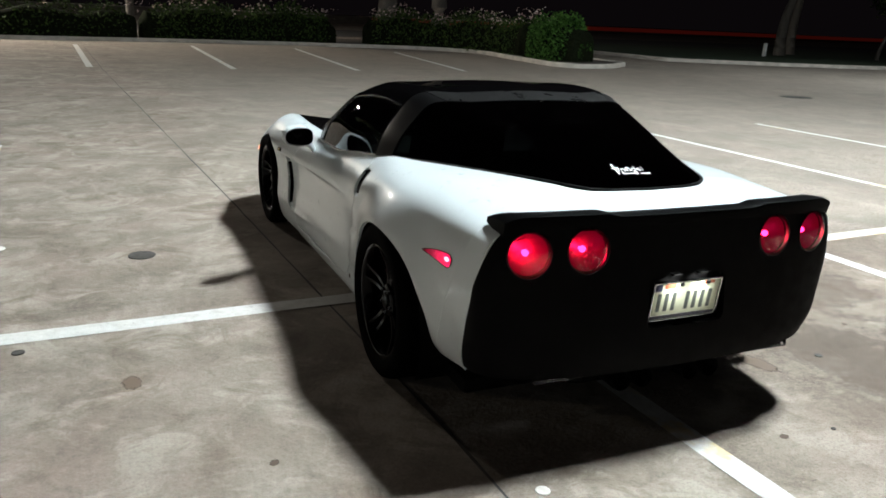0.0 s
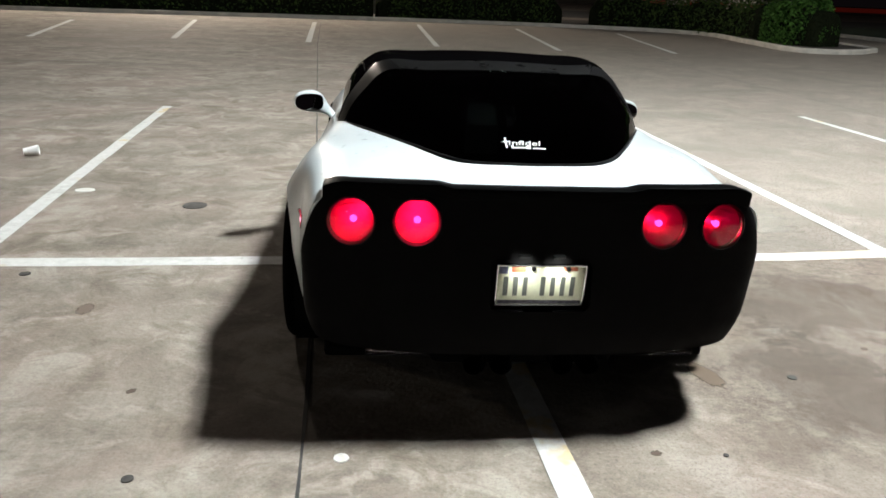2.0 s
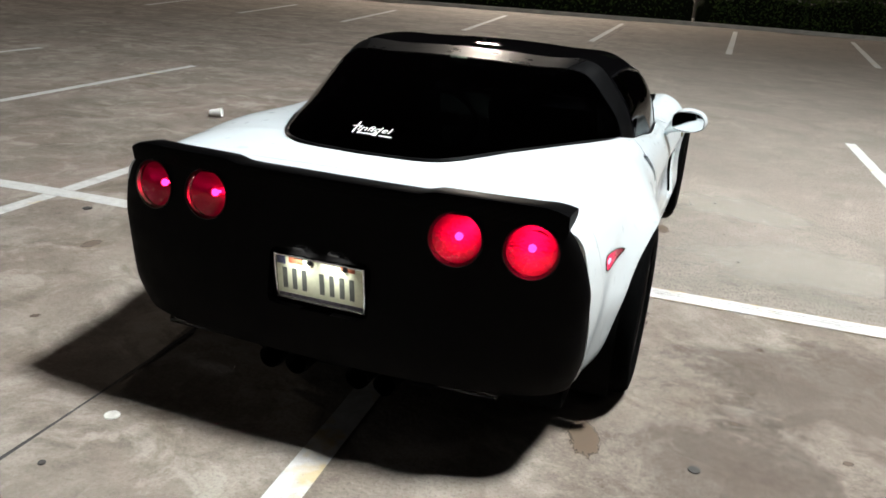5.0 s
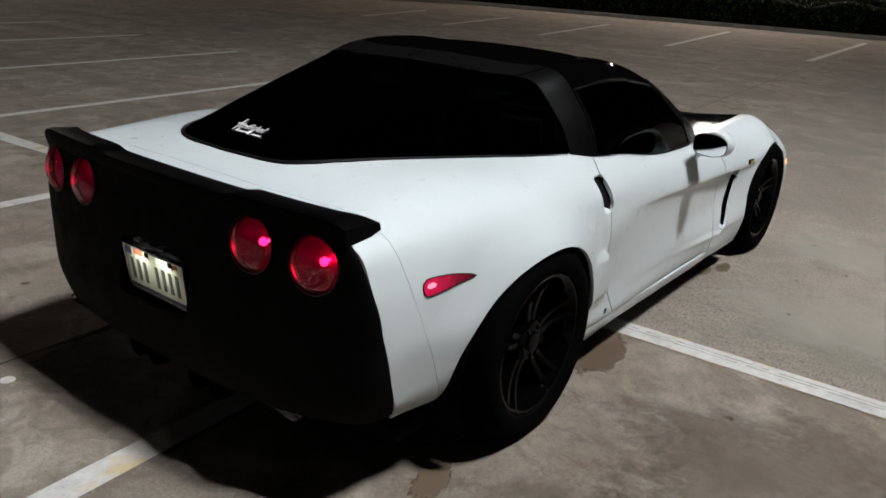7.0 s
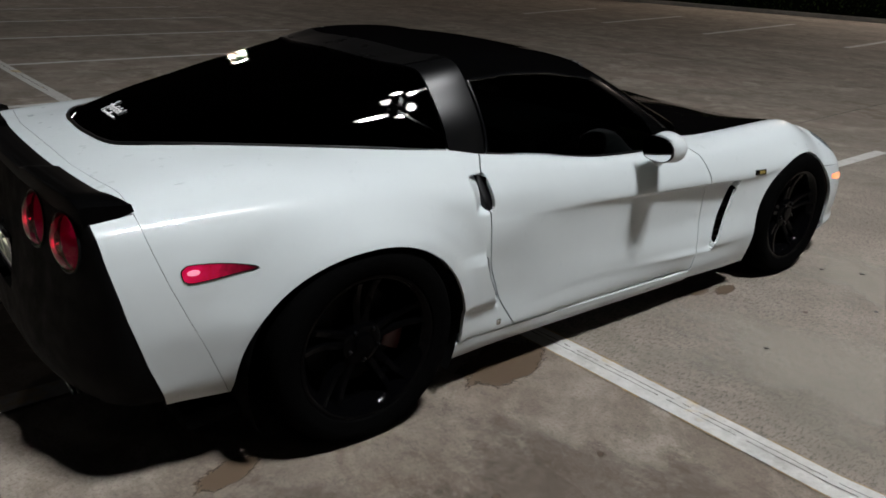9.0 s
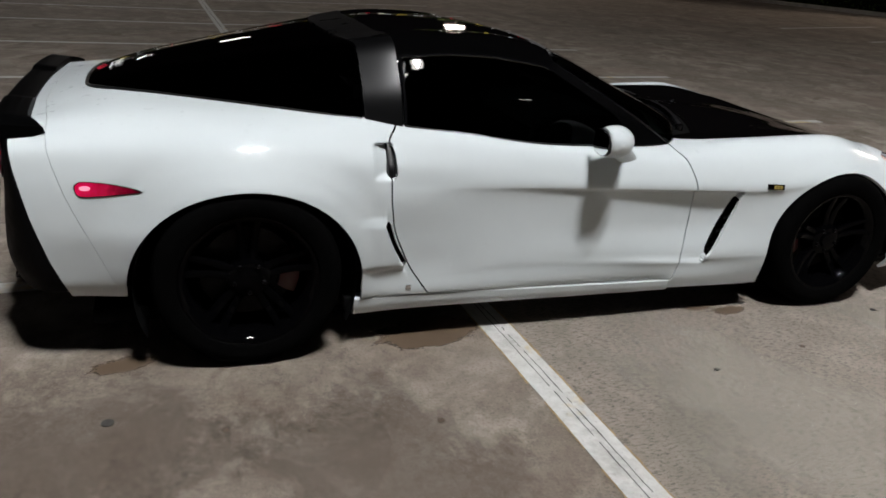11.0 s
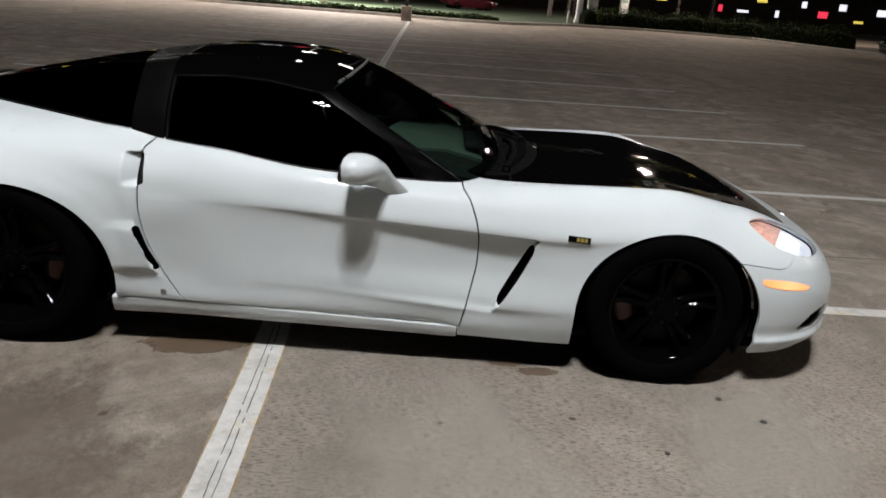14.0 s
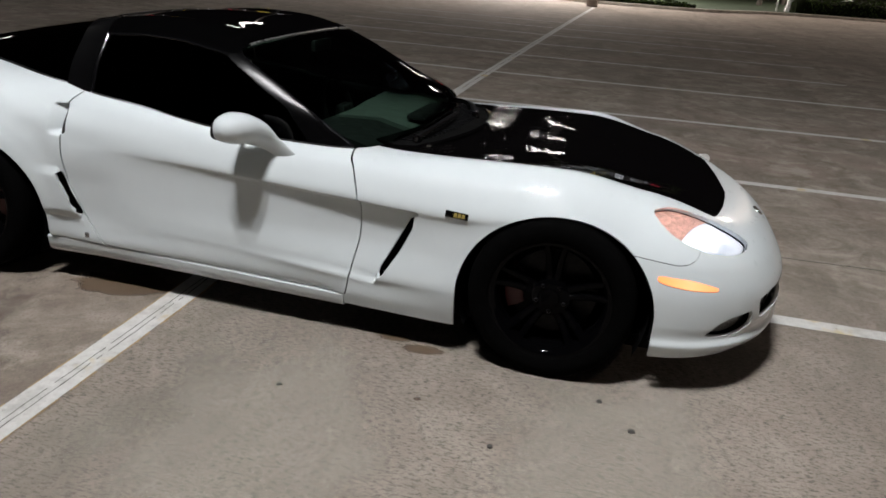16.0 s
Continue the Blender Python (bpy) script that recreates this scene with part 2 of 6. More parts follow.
STEEL = plain("brake_steel", (0.018, 0.018, 0.018), 0.5, 1.0, 0.0, 60.0, 0.2).m
CHROME = plain("dull_chrome", (0.55, 0.55, 0.56), 0.22, 1.0, 0.0, 40.0, 0.1).m
RED_PAINT = plain("red_caliper_paint", (0.05, 0.003, 0.004), 0.4).m
LEATHER = plain("pale_grey_leather", (0.46, 0.47, 0.45), 0.55, 0.0, 0.0, 80.0, 0.1).m
DASH = plain("black_dash_plastic", (0.012, 0.012, 0.012), 0.6, 0.0, 0.0, 120.0, 0.3).m
SEALANT = plain("dark_joint_sealant", (0.035, 0.032, 0.03), 0.9, 0.0, 0.0, 12.0, 0.4).m
KERB = plain("kerb_concrete", (0.46, 0.43, 0.38), 0.9, 0.0, 0.0, 3.0, 0.25).m
SOIL = plain("dark_mulch", (0.045, 0.036, 0.028), 0.95, 0.0, 0.0, 9.0, 0.4).m
ASPHALT = plain("street_asphalt", (0.045, 0.043, 0.042), 0.9, 0.0, 0.0, 4.0, 0.3).m
GRASS = plain("dry_lawn", (0.014, 0.030, 0.010), 0.95, 0.0, 0.0, 6.0, 0.5).m
PAPER = plain("white_paper", (0.78, 0.78, 0.76), 0.7, 0.0, 0.0, 25.0, 0.08).m
GALV = plain("galvanised_steel", (0.35, 0.35, 0.34), 0.5, 0.8, 0.0, 12.0, 0.2).m
POST_WHITE = plain("white_post_paint", (0.72, 0.72, 0.70), 0.7, 0.0, 0.0, 6.0, 0.12).m
POLE_DARK = plain("dark_pole_paint", (0.02, 0.019, 0.018), 0.6, 0.0, 0.0, 12.0, 0.2).m
STONE = plain("pale_stone", (0.40, 0.34, 0.30), 0.9, 0.0, 0.0, 5.0, 0.25).m
GLASS_DARK = glass("dark_tinted_glass", (0.012, 0.012, 0.013))
GLASS_SIDE = glass("tinted_side_glass", (0.006, 0.006, 0.007), ior=1.33)
GLASS_FRONT = glass("windscreen_glass", (0.46, 0.58, 0.52))
DASH_TOP = plain("pale_dashboard_top", (0.110, 0.128, 0.114), 0.6, 0.0, 0.0, 90.0, 0.15).m
PILLAR = carbon("pillar_carbon_weave", 0.0008, 0.0060, 0.0)
PILLAR.set("Specular IOR Level", 0.12), PILLAR.set("Roughness", 0.24)
PILLAR = PILLAR.m
GLASS_CLEAR = glass("clear_lens", (0.93, 0.93, 0.93))
MIRROR = plain("mirror_silver", (0.85, 0.86, 0.87), 0.02, 1.0, 0.0, 5.0, 0.0).m
LAMP_GLOW = Mat("luminaire_lens", (1, 1, 1), 0.3).glow((1.0, 0.94, 0.85), 120.0).m
LEAF = leaf_mat("hedge_leaf", (0.018, 0.030, 0.010), (0.055, 0.085, 0.022))
LEAF_BRIGHT = leaf_mat("bright_hedge_leaf", (0.022, 0.05, 0.010), (0.06, 0.13, 0.024))
HEDGE_SHADE = plain("dark_hedge_shade", (0.008, 0.010, 0.005), 0.95, 0.0, 0.0, 12.0, 0.5, 0.02).m
LEAF_TREE = leaf_mat("tree_leaf", (0.012, 0.022, 0.008), (0.035, 0.05, 0.016))
BLOSSOM = leaf_mat("pale_pink_blossom", (0.36, 0.24, 0.22), (0.62, 0.50, 0.46))
BARK = bark()

# ------------------------------------------------------------------ mesh helpers


def part(name, bm, material, parent=None, label="", smooth=True):
    """Links a bmesh as one mesh object under a thing or a part."""
    me = bpy.data.meshes.new(name)
    bm.normal_update()
    bm.to_mesh(me)
    bm.free()
    me.materials.append(material)
    if smooth:
        me.shade_smooth()
        me.set_sharp_from_angle(angle=radians(38))
    ob = new(name, me)
    ob.parent = parent
    return tagged(ob, label)


def thing(name, m, label, category, group="", kind=""):
    ob = new(name)
    ob.empty_display_size = 0.1
    ob.matrix_world = m
    return tagged(ob, label, category, group, kind)


def box(x0, x1, y0, y1, z0, z1, bevel=0.0, bm=None):
    own = bm is None
    bm = bm or bmesh.new()
    made = bmesh.ops.create_cube(bm, size=1.0)["verts"]
    for v in made:
        v.co = Vector((x0 + (v.co.x + 0.5) * (x1 - x0), y0 + (v.co.y + 0.5) * (y1 - y0), z0 + (v.co.z + 0.5) * (z1 - z0)))
    if bevel:
        edges = list({e for v in made for e in v.link_edges})
        bmesh.ops.bevel(bm, geom=edges, offset=bevel, segments=2, affect="EDGES", profile=0.6)
    return bm


def lathe(profile, steps=48, axis="x", at=(0, 0, 0), bm=None, closed=False):
    """Turns a profile of (along the axis, radius) round an axis."""
    bm = bm or bmesh.new()
    rings = []
    for k in range(steps):
        a = 2 * math.pi * k / steps
        ring = []
        for p, r in profile:
            q = {"x": (p, r * math.cos(a), r * math.sin(a)), "y": (r * math.cos(a), p, r * math.sin(a)), "z": (r * math.cos(a), r * math.sin(a), p)}[axis]
            ring.append(bm.verts.new(Vector(q) + Vector(at)))
        rings.append(ring)
    n = len(profile)
    for k in range(steps):
        a, b = rings[k], rings[(k + 1) % steps]
        for i in range(n if closed else n - 1):
            j = (i + 1) % n
            try:
                bm.faces.new((a[i], b[i], b[j], a[j]))
            except ValueError:
                pass
    bmesh.ops.remove_doubles(bm, verts=bm.verts, dist=1e-5)
    bmesh.ops.recalc_face_normals(bm, faces=bm.faces)
    return bm


def sweep(path, section, bm=None, caps=True, up=(0, 0, 1), scale=None):
    """Sweeps a closed section of (side, up) along a path of points."""
    bm = bm or bmesh.new()
    path = [Vector(p) for p in path]
    rings = []
    for i, p in enumerate(path):
        d = (path[min(i + 1, len(path) - 1)] - path[max(i - 1, 0)]).normalized()
        side = d.cross(Vector(up)).normalized()
        top = side.cross(d).normalized()
        k = scale(i / (len(path) - 1)) if scale else 1.0
        rings.append([bm.verts.new(p + side * (s * k) + top * (h * k)) for s, h in section])
    n = len(section)
    for a, b in zip(rings, rings[1:]):
        for i in range(n):
            bm.faces.new((a[i], a[(i + 1) % n], b[(i + 1) % n], b[i]))
    if caps:
        bm.faces.new(list(reversed(rings[0])))
        bm.faces.new(rings[-1])
    bmesh.ops.recalc_face_normals(bm, faces=bm.faces)
    return bm


def circle(r, n=12):
    return [(r * math.cos(2 * math.pi * k / n), r * math.sin(2 * math.pi * k / n)) for k in range(n)]


def spline(knots):
    """A smooth function through (t, value, ...) knots that doesn't overshoot."""
    k = np.array(knots, float)
    t, v = k[:, 0], k[:, 1:]
    h, d = np.diff(t), np.diff(v, axis=0) / np.diff(t)[:, None]
    m = np.vstack([d[:1], np.zeros((len(t) - 2, v.shape[1])), d[-1:]])
    for i in range(1, len(t) - 1):
        same = d[i - 1] * d[i] > 0
        w1, w2 = 2 * h[i] + h[i - 1], h[i] + 2 * h[i - 1]
        with np.errstate(divide="ignore", invalid="ignore"):
            m[i] = np.where(same, (w1 + w2) / (w1 / d[i - 1] + w2 / d[i]), 0.0)

    def at(x):
        x = np.clip(np.asarray(x, float), t[0], t[-1])
        i = np.clip(np.searchsorted(t, x) - 1, 0, len(t) - 2)
        s = ((x - t[i]) / h[i])[..., None]
        hh = h[i][..., None]
        return v[i] * (1 + 2 * s) * (1 - s) ** 2 + m[i] * hh * s * (1 - s) ** 2 + v[i + 1] * s * s * (3 - 2 * s) + m[i + 1] * hh * s * s * (s - 1)

    return at


class Sheet:
    """A sheet of faces with smooth normals that can be cut along any curve f = 0."""

    def __init__(self, v, n, f):
        self.v, self.n, self.f = v, n, f

    @staticmethod
    def grid(p):
        """From an array of points [i, j, xyz]."""
        a, b = p.shape[:2]
        du, dv = np.gradient(p, axis=0), np.gradient(p, axis=1)
        n = np.cross(du, dv)
        n /= np.maximum(np.linalg.norm(n, axis=-1, keepdims=True), 1e-9)
        f = [(i * b + j, (i + 1) * b + j, (i + 1) * b + j + 1, i * b + j + 1) for i in range(a - 1) for j in range(b - 1)]
        return Sheet(p.reshape(-1, 3), n.reshape(-1, 3), f)

    def split(self, f):
        """Two sheets: where f < 0, and where f > 0."""
        val = np.asarray(f(self.v))
        val = np.where(np.abs(val) < 1e-7, 1e-7, val)
        inside = val < 0
        vs, ns, cut = [], [], {}
        base = len(self.v)
        sides = ([], [])

        def crossing(a, b):
            key = (a, b) if a < b else (b, a)
            if key not in cut:
                a, b = key
                s = val[a] / (val[a] - val[b])
                vs.append(self.v[a] + s * (self.v[b] - self.v[a]))
                ns.append(self.n[a] + s * (self.n[b] - self.n[a]))
                cut[key] = base + len(vs) - 1
            return cut[key]

        for face in self.f:
            ins = [inside[i] for i in face]
            if all(ins):
                sides[0].append(face)
            elif not any(ins):
                sides[1].append(face)
            else:
                got = ([], [])
                for a, b in zip(face, face[1:] + face[:1]):
                    got[0 if inside[a] else 1].append(a)
                    if inside[a] != inside[b]:
                        c = crossing(a, b)
                        got[0].append(c), got[1].append(c)
                for side, poly in zip(sides, got):
                    if len(poly) > 2:
                        side.append(tuple(poly))
        v = np.vstack([self.v, vs]) if vs else self.v
        n = np.vstack([self.n, ns]) if ns else self.n
        return Sheet(v, n, sides[0]).tidy(), Sheet(v, n, sides[1]).tidy()

    def inside(self, f):
        return self.split(f)[0]

    def outside(self, f):
        return self.split(f)[1]

    def tidy(self):
        used = sorted({i for face in self.f for i in face})
        number = {i: k for k, i in enumerate(used)}
        return Sheet(self.v[used], self.n[used], [tuple(number[i] for i in face) for face in self.f])

    def mirrored(self):
        flip = np.array([-1.0, 1.0, 1.0])
        return Sheet(self.v * flip, self.n * flip, [tuple(reversed(face)) for face in self.f])

    def joined(self, other):
        k = len(self.v)
        return Sheet(np.vstack([self.v, other.v]), np.vstack([self.n, other.n]), self.f + [tuple(i + k for i in face) for face in other.f])

    def lifted(self, d):
        n = self.n / np.maximum(np.linalg.norm(self.n, axis=1, keepdims=True), 1e-9)
        return Sheet(self.v + n * d, self.n, self.f)

    def link(self, name, material, parent, label="", depth=0.014):
        """As one mesh object with a turned-in edge of the given depth."""
        n = self.n / np.maximum(np.linalg.norm(self.n, axis=1, keepdims=True), 1e-9)
        faces, normals = list(self.f), [n[list(face)] for face in self.f]
        v = self.v
        if depth:
            count = {}
            for face in self.f:
                for a, b in zip(face, face[1:] + face[:1]):
                    key = (min(a, b), max(a, b))
                    count.setdefault(key, []).append((a, b))
            rim = [e[0] for e in count.values() if len(e) == 1]
            inner, extra = {}, []
            for i in {i for e in rim for i in e}:
                if abs(v[i][0]) > 1e-4:
                    inner[i] = len(v) + len(extra)
                    extra.append(v[i] - n[i] * depth)
            v = np.vstack([v, extra]) if extra else v
            for a, b in rim:
                if a in inner and b in inner:
                    faces.append((b, a, inner[a], inner[b]))
                    e = v[a] - v[b]
                    side = np.cross(e, -n[a])
                    side = side / max(np.linalg.norm(side), 1e-9)
                    normals.append(np.array([side] * 4))
        me = bpy.data.meshes.new(name)
        me.from_pydata(v.tolist(), [], faces)
        me.shade_smooth()
        me.materials.append(material)
        me.normals_split_custom_set(np.vstack(normals).tolist())
        ob = new(name, me)
        ob.parent = parent
        return tagged(ob, label)


# ------------------------------------------------------------------ the car's skin (y ahead from the rear axle, x to its right)
FRONT_AXLE = 2.686
# each line runs along the right flank: (y, x, z)
FLANK = [
    [(-0.80, 0.76, 0.27), (-0.42, 0.80, 0.265), (0.43, 0.80, 0.140), (1.70, 0.80, 0.140), (1.83, 0.850, 0.141), (2.25, 0.858, 0.136), (2.98, 0.846, 0.146)],
    [(-0.80, 0.79, 0.32), (-0.42, 0.83, 0.31), (0.43, 0.868, 0.215), (1.20, 0.861, 0.210), (1.72, 0.856, 0.20), (1.88, 0.868, 0.197), (2.25, 0.875, 0.195), (2.98, 0.886, 0.212)],
    [(-0.80, 0.802, 0.40), (-0.42, 0.852, 0.385), (0.0, 0.932, 0.40), (0.43, 0.881, 0.303), (0.70, 0.868, 0.286), (1.20, 0.868, 0.302), (1.85, 0.874, 0.262), (2.25, 0.888, 0.262), (2.66, 0.903, 0.33), (2.98, 0.880, 0.240)],
    [(-0.80, 0.805, 0.425), (-0.42, 0.856, 0.41), (0.0, 0.936, 0.43), (0.43, 0.885, 0.332), (0.70, 0.868, 0.312), (1.20, 0.871, 0.327), (1.85, 0.884, 0.287), (2.25, 0.892, 0.290), (2.66, 0.906, 0.36), (2.98, 0.887, 0.300)],
    [(-0.80, 0.81, 0.52), (-0.42, 0.87, 0.51), (0.0, 0.948, 0.55), (0.43, 0.895, 0.47), (0.70, 0.872, 0.46), (1.20, 0.863, 0.465), (1.85, 0.860, 0.44), (2.25, 0.874, 0.44), (2.66, 0.905, 0.50), (2.98, 0.89, 0.43)],
    [(-0.80, 0.811, 0.60), (-0.42, 0.864, 0.60), (0.0, 0.944, 0.635), (0.43, 0.893, 0.645), (0.72, 0.8755, 0.636), (1.20, 0.8665, 0.616), (1.85, 0.867, 0.588), (2.25, 0.872, 0.568), (2.66, 0.898, 0.605), (2.98, 0.876, 0.515)],
    [(-0.80, 0.810, 0.625), (-0.42, 0.861, 0.63), (0.0, 0.939, 0.668), (0.43, 0.889, 0.672), (0.70, 0.874, 0.659), (1.20, 0.873, 0.639), (1.85, 0.874, 0.610), (2.25, 0.879, 0.592), (2.66, 0.891, 0.638), (2.98, 0.867, 0.548)],
    [(-0.80, 0.80, 0.71), (-0.42, 0.845, 0.725), (0.0, 0.905, 0.755), (0.43, 0.866, 0.755), (0.70, 0.859, 0.735), (1.20, 0.857, 0.703), (1.85, 0.853, 0.674), (2.25, 0.856, 0.665), (2.66, 0.852, 0.70), (2.98, 0.815, 0.632)],
    [(-0.80, 0.775, 0.80), (-0.42, 0.80, 0.82), (0.0, 0.825, 0.845), (0.43, 0.815, 0.820), (0.70, 0.822, 0.797), (1.20, 0.828, 0.757), (1.85, 0.808, 0.735), (2.25, 0.80, 0.74), (2.66, 0.79, 0.765), (2.98, 0.74, 0.70)],
    [(-0.80, 0.70, 0.845), (-0.42, 0.69, 0.877), (-0.15, 0.695, 0.893), (0.10, 0.702, 0.888), (0.43, 0.768, 0.862), (0.60, 0.784, 0.841), (0.90, 0.801, 0.806), (1.20, 0.802, 0.781), (1.50, 0.791, 0.768), (1.85, 0.748, 0.760), (2.25, 0.715, 0.783), (2.66, 0.71, 0.797), (2.98, 0.65, 0.732)],
    [(-0.80, 0.55, 0.85), (-0.56, 0.40, 0.899), (-0.49, 0.375, 0.914), (-0.42, 0.375, 0.922), (-0.32, 0.418, 0.922), (-0.18, 0.482, 0.918), (0.0, 0.550, 0.910), (0.20, 0.632, 0.899), (0.43, 0.732, 0.882), (0.60, 0.757, 0.861), (0.90, 0.778, 0.822), (1.20, 0.782, 0.788), (1.50, 0.772, 0.774), (1.85, 0.720, 0.767), (2.25, 0.66, 0.781), (2.66, 0.645, 0.788), (2.98, 0.575, 0.734)],
    [(-0.80, 0.28, 0.853), (-0.56, 0.27, 0.907), (-0.48, 0.27, 0.922), (0.0, 0.28, 0.93), (1.20, 0.33, 0.77), (1.85, 0.34, 0.776), (2.25, 0.34, 0.778), (2.66, 0.32, 0.758), (2.98, 0.29, 0.710)],
    [(-0.80, 0.0, 0.855), (-0.56, 0.0, 0.911), (-0.48, 0.0, 0.924), (0.0, 0.0, 0.93), (1.20, 0.0, 0.77), (1.85, 0.0, 0.790), (2.25, 0.0, 0.788), (2.66, 0.0, 0.762), (2.98, 0.0, 0.713)],
]
# where each line reaches the middle of the nose: (y, z)
NOSE = [(3.560, 0.172), (3.612, 0.226), (3.600, 0.256), (3.612, 0.305), (3.60, 0.42), (3.56, 0.49), (3.54, 0.515), (3.475, 0.568), (3.39, 0.605), (3.30, 0.635), (3.22, 0.665), (3.10, 0.687), (2.985, 0.7125)]
LINES = [spline(k) for k in FLANK]
SUB = 10


def ease(t):
    t = np.clip(t, 0, 1)
    return t * t * (3 - 2 * t)


def scalloped(p):
    """Presses in the hollows of the flank: ahead of the rear wheel, and down the door to the vent behind the front wheel."""
    x, y, z = p[..., 0], p[..., 1], p[..., 2]
    slot = 1.991 + (z - 0.31) * 0.525
    band = ease((z - 0.262 + (y - 1.85) * 0.06) / 0.04) * (1 - ease((z - 0.592 + (y - 1.85) * 0.05) / 0.013))
    p[..., 0] -= 0.026 * np.clip((y - 0.9) / 1.1, 0, 1) ** 1.7 * (y < slot) * band * (x > 0.6)
    lip = 0.505 + np.clip(0.53 - z, 0, 0.3) * 0.42
    band = ease((z - 0.325) / 0.03) * (1 - ease((z - 0.520) / 0.022))
    p[..., 0] += 0.016 * ease((y - 0.36) / 0.14) * (y < lip) * band * (x > 0.6)
    p[..., 0] -= 0.006 * (y > lip) * (1 - ease((y - lip) / 0.30)) * ease((z - 0.27) / 0.10) * (1 - ease((z - 0.48) / 0.12)) * (x > 0.6)
    # the flare round the rear wheel: full at the lip, a shallow dip outside it
    r = np.hypot(y / 0.42, (np.maximum(z, 0.30) - 0.30) / 0.38)
    p[..., 0] += (0.008 * (1 - ease((r - 1.0) / 0.20)) - 0.007 * np.exp(-((r - 1.36) / 0.14) ** 2)) * (x > 0.6) * (1 - ease((z - 0.70) / 0.14)) * (1 - ease((y - 0.40) / 0.12))
    pocket = np.clip((y - 0.456) / 0.055, 0, 1) * (y < 0.534) * ease((z - 0.690) / 0.018) * (1 - ease((z - 0.808) / 0.008))
    p[..., 0] -= 0.042 * pocket * (x > 0.6)
    return p


STATIONS = np.concatenate([np.arange(-0.80, 0.44, 0.0155), np.arange(0.44, 0.62, 0.006), np.arange(0.62, 1.95, 0.0155), np.arange(1.95, 2.17, 0.006), np.arange(2.17, 2.975, 0.0155)])


def smooth_curve(points, n):
    """A smooth curve through points, the last of which lies in the car's middle plane; evenly eased whatever their spacing."""
    p = np.vstack([points, points[-2:-1] * np.array([-1, 1, 1])])
    t = np.r_[0, np.cumsum(np.maximum(np.linalg.norm(np.diff(p, axis=0), axis=1), 1e-6) ** 0.8)]
    h, d = np.diff(t)[:, None], np.diff(p, axis=0) / np.diff(t)[:, None]
    m = np.vstack([d[:1], (d[:-1] * h[1:] + d[1:] * h[:-1]) / (h[1:] + h[:-1])])
    m = np.vstack([m, d[-1:]])[:len(p)]
    out = []
    for i in range(len(points) - 1):
        for k in range(n):
            s = k / n
            out.append(p[i] * (1 + 2 * s) * (1 - s) ** 2 + m[i] * h[i] * s * (1 - s) ** 2 + p[i + 1] * s * s * (3 - 2 * s) + m[i + 1] * h[i] * s * s * (s - 1))
    out.append(points[-1])
    return np.array(out)


def skin():
    columns = []
    for y in STATIONS:
        columns.append(smooth_curve(np.array([(*np.ravel(L(y))[:1], y, np.ravel(L(y))[1]) for L in LINES]), SUB))
    side = np.array([(np.ravel(L(2.98))[0], 2.98, np.ravel(L(2.98))[1]) for L in LINES])
    e = 2 / 2.5
    for k in range(0, 66):
        th = math.pi / 2 * k / 65
        c, s = math.cos(th) ** e if k < 65 else 0.0, math.sin(th) ** e
        pts = np.array([(p[0] * c, p[1] + (q[0] - p[1]) * s, p[2] + (q[1] - p[2]) * (s ** 1.3)) for p, q in zip(side, NOSE)])
        columns.append(smooth_curve(pts, SUB))
    return Sheet.grid(scalloped(np.array(columns)))


def interp(table):
    """A function of one number through (t, value) knots, straight between them."""
    t, v = zip(*sorted(table))
    return lambda q: np.interp(q, t, v)


def oval(cy, cz, a, b):
    return lambda v: ((v[:, 1] - cy) / a) ** 2 + ((v[:, 2] - cz) / b) ** 2 - 1


def polygon(points, i=1, j=2):
    """Signed distance (negative inside) to a polygon in the plane of axes i and j."""
    pts = np.array(points, float)

    def f(v):
        x, y = v[:, i], v[:, j]
        d = np.full(len(v), 1e9)
        odd = np.zeros(len(v), bool)
        for (x0, y0), (x1, y1) in zip(pts, np.roll(pts, -1, 0)):
            ex, ey = x1 - x0, y1 - y0
            s = np.clip(((x - x0) * ex + (y - y0) * ey) / (ex * ex + ey * ey), 0, 1)
            d = np.minimum(d, np.hypot(x - x0 - s * ex, y - y0 - s * ey))
            hit = ((y0 > y) != (y1 > y))
            with np.errstate(divide="ignore", invalid="ignore"):
                xi = x0 + (y - y0) * ex / (ey if ey else 1e-9)
            odd ^= hit & (x < xi)
        return np.where(odd, -d, d)

    return f


def rounded(points, n=6, r=0.3):
    """A closed outline with its corners eased."""
    out, k = [], len(points)
    for i in range(k):
        a, b, c = (np.array(points[(i + j) % k], float) for j in (-1, 0, 1))
        p, q = b + (a - b) * r, b + (c - b) * r
        for s in np.linspace(0, 1, n):
            out.append((1 - s) ** 2 * p + 2 * s * (1 - s) * b + s * s * q)
    return out

# ------------------------------------------------------------------ the sports car
CAR = thing("sports_car", pose(2.003, 2.943, 0.0, 0, 0, -1.3), "white two-seat sports car with black roof, hood and tail", "car")


def both(name, sheet, material, label="", depth=0.014):
    """The same panel on the right and on the left of the car."""
    return sheet.link(name, material, CAR, label, depth), sheet.mirrored().link(name, material, CAR, label, depth)


def whole(name, sheet, material, label="", depth=0.014):
    return sheet.joined(sheet.mirrored()).link(name, material, CAR, label, depth)


def arch(cy, cz, a, b):
    return lambda v: ((v[:, 1] - cy) / a) ** 2 + ((np.maximum(v[:, 2], cz) - cz) / b) ** 2 - 1


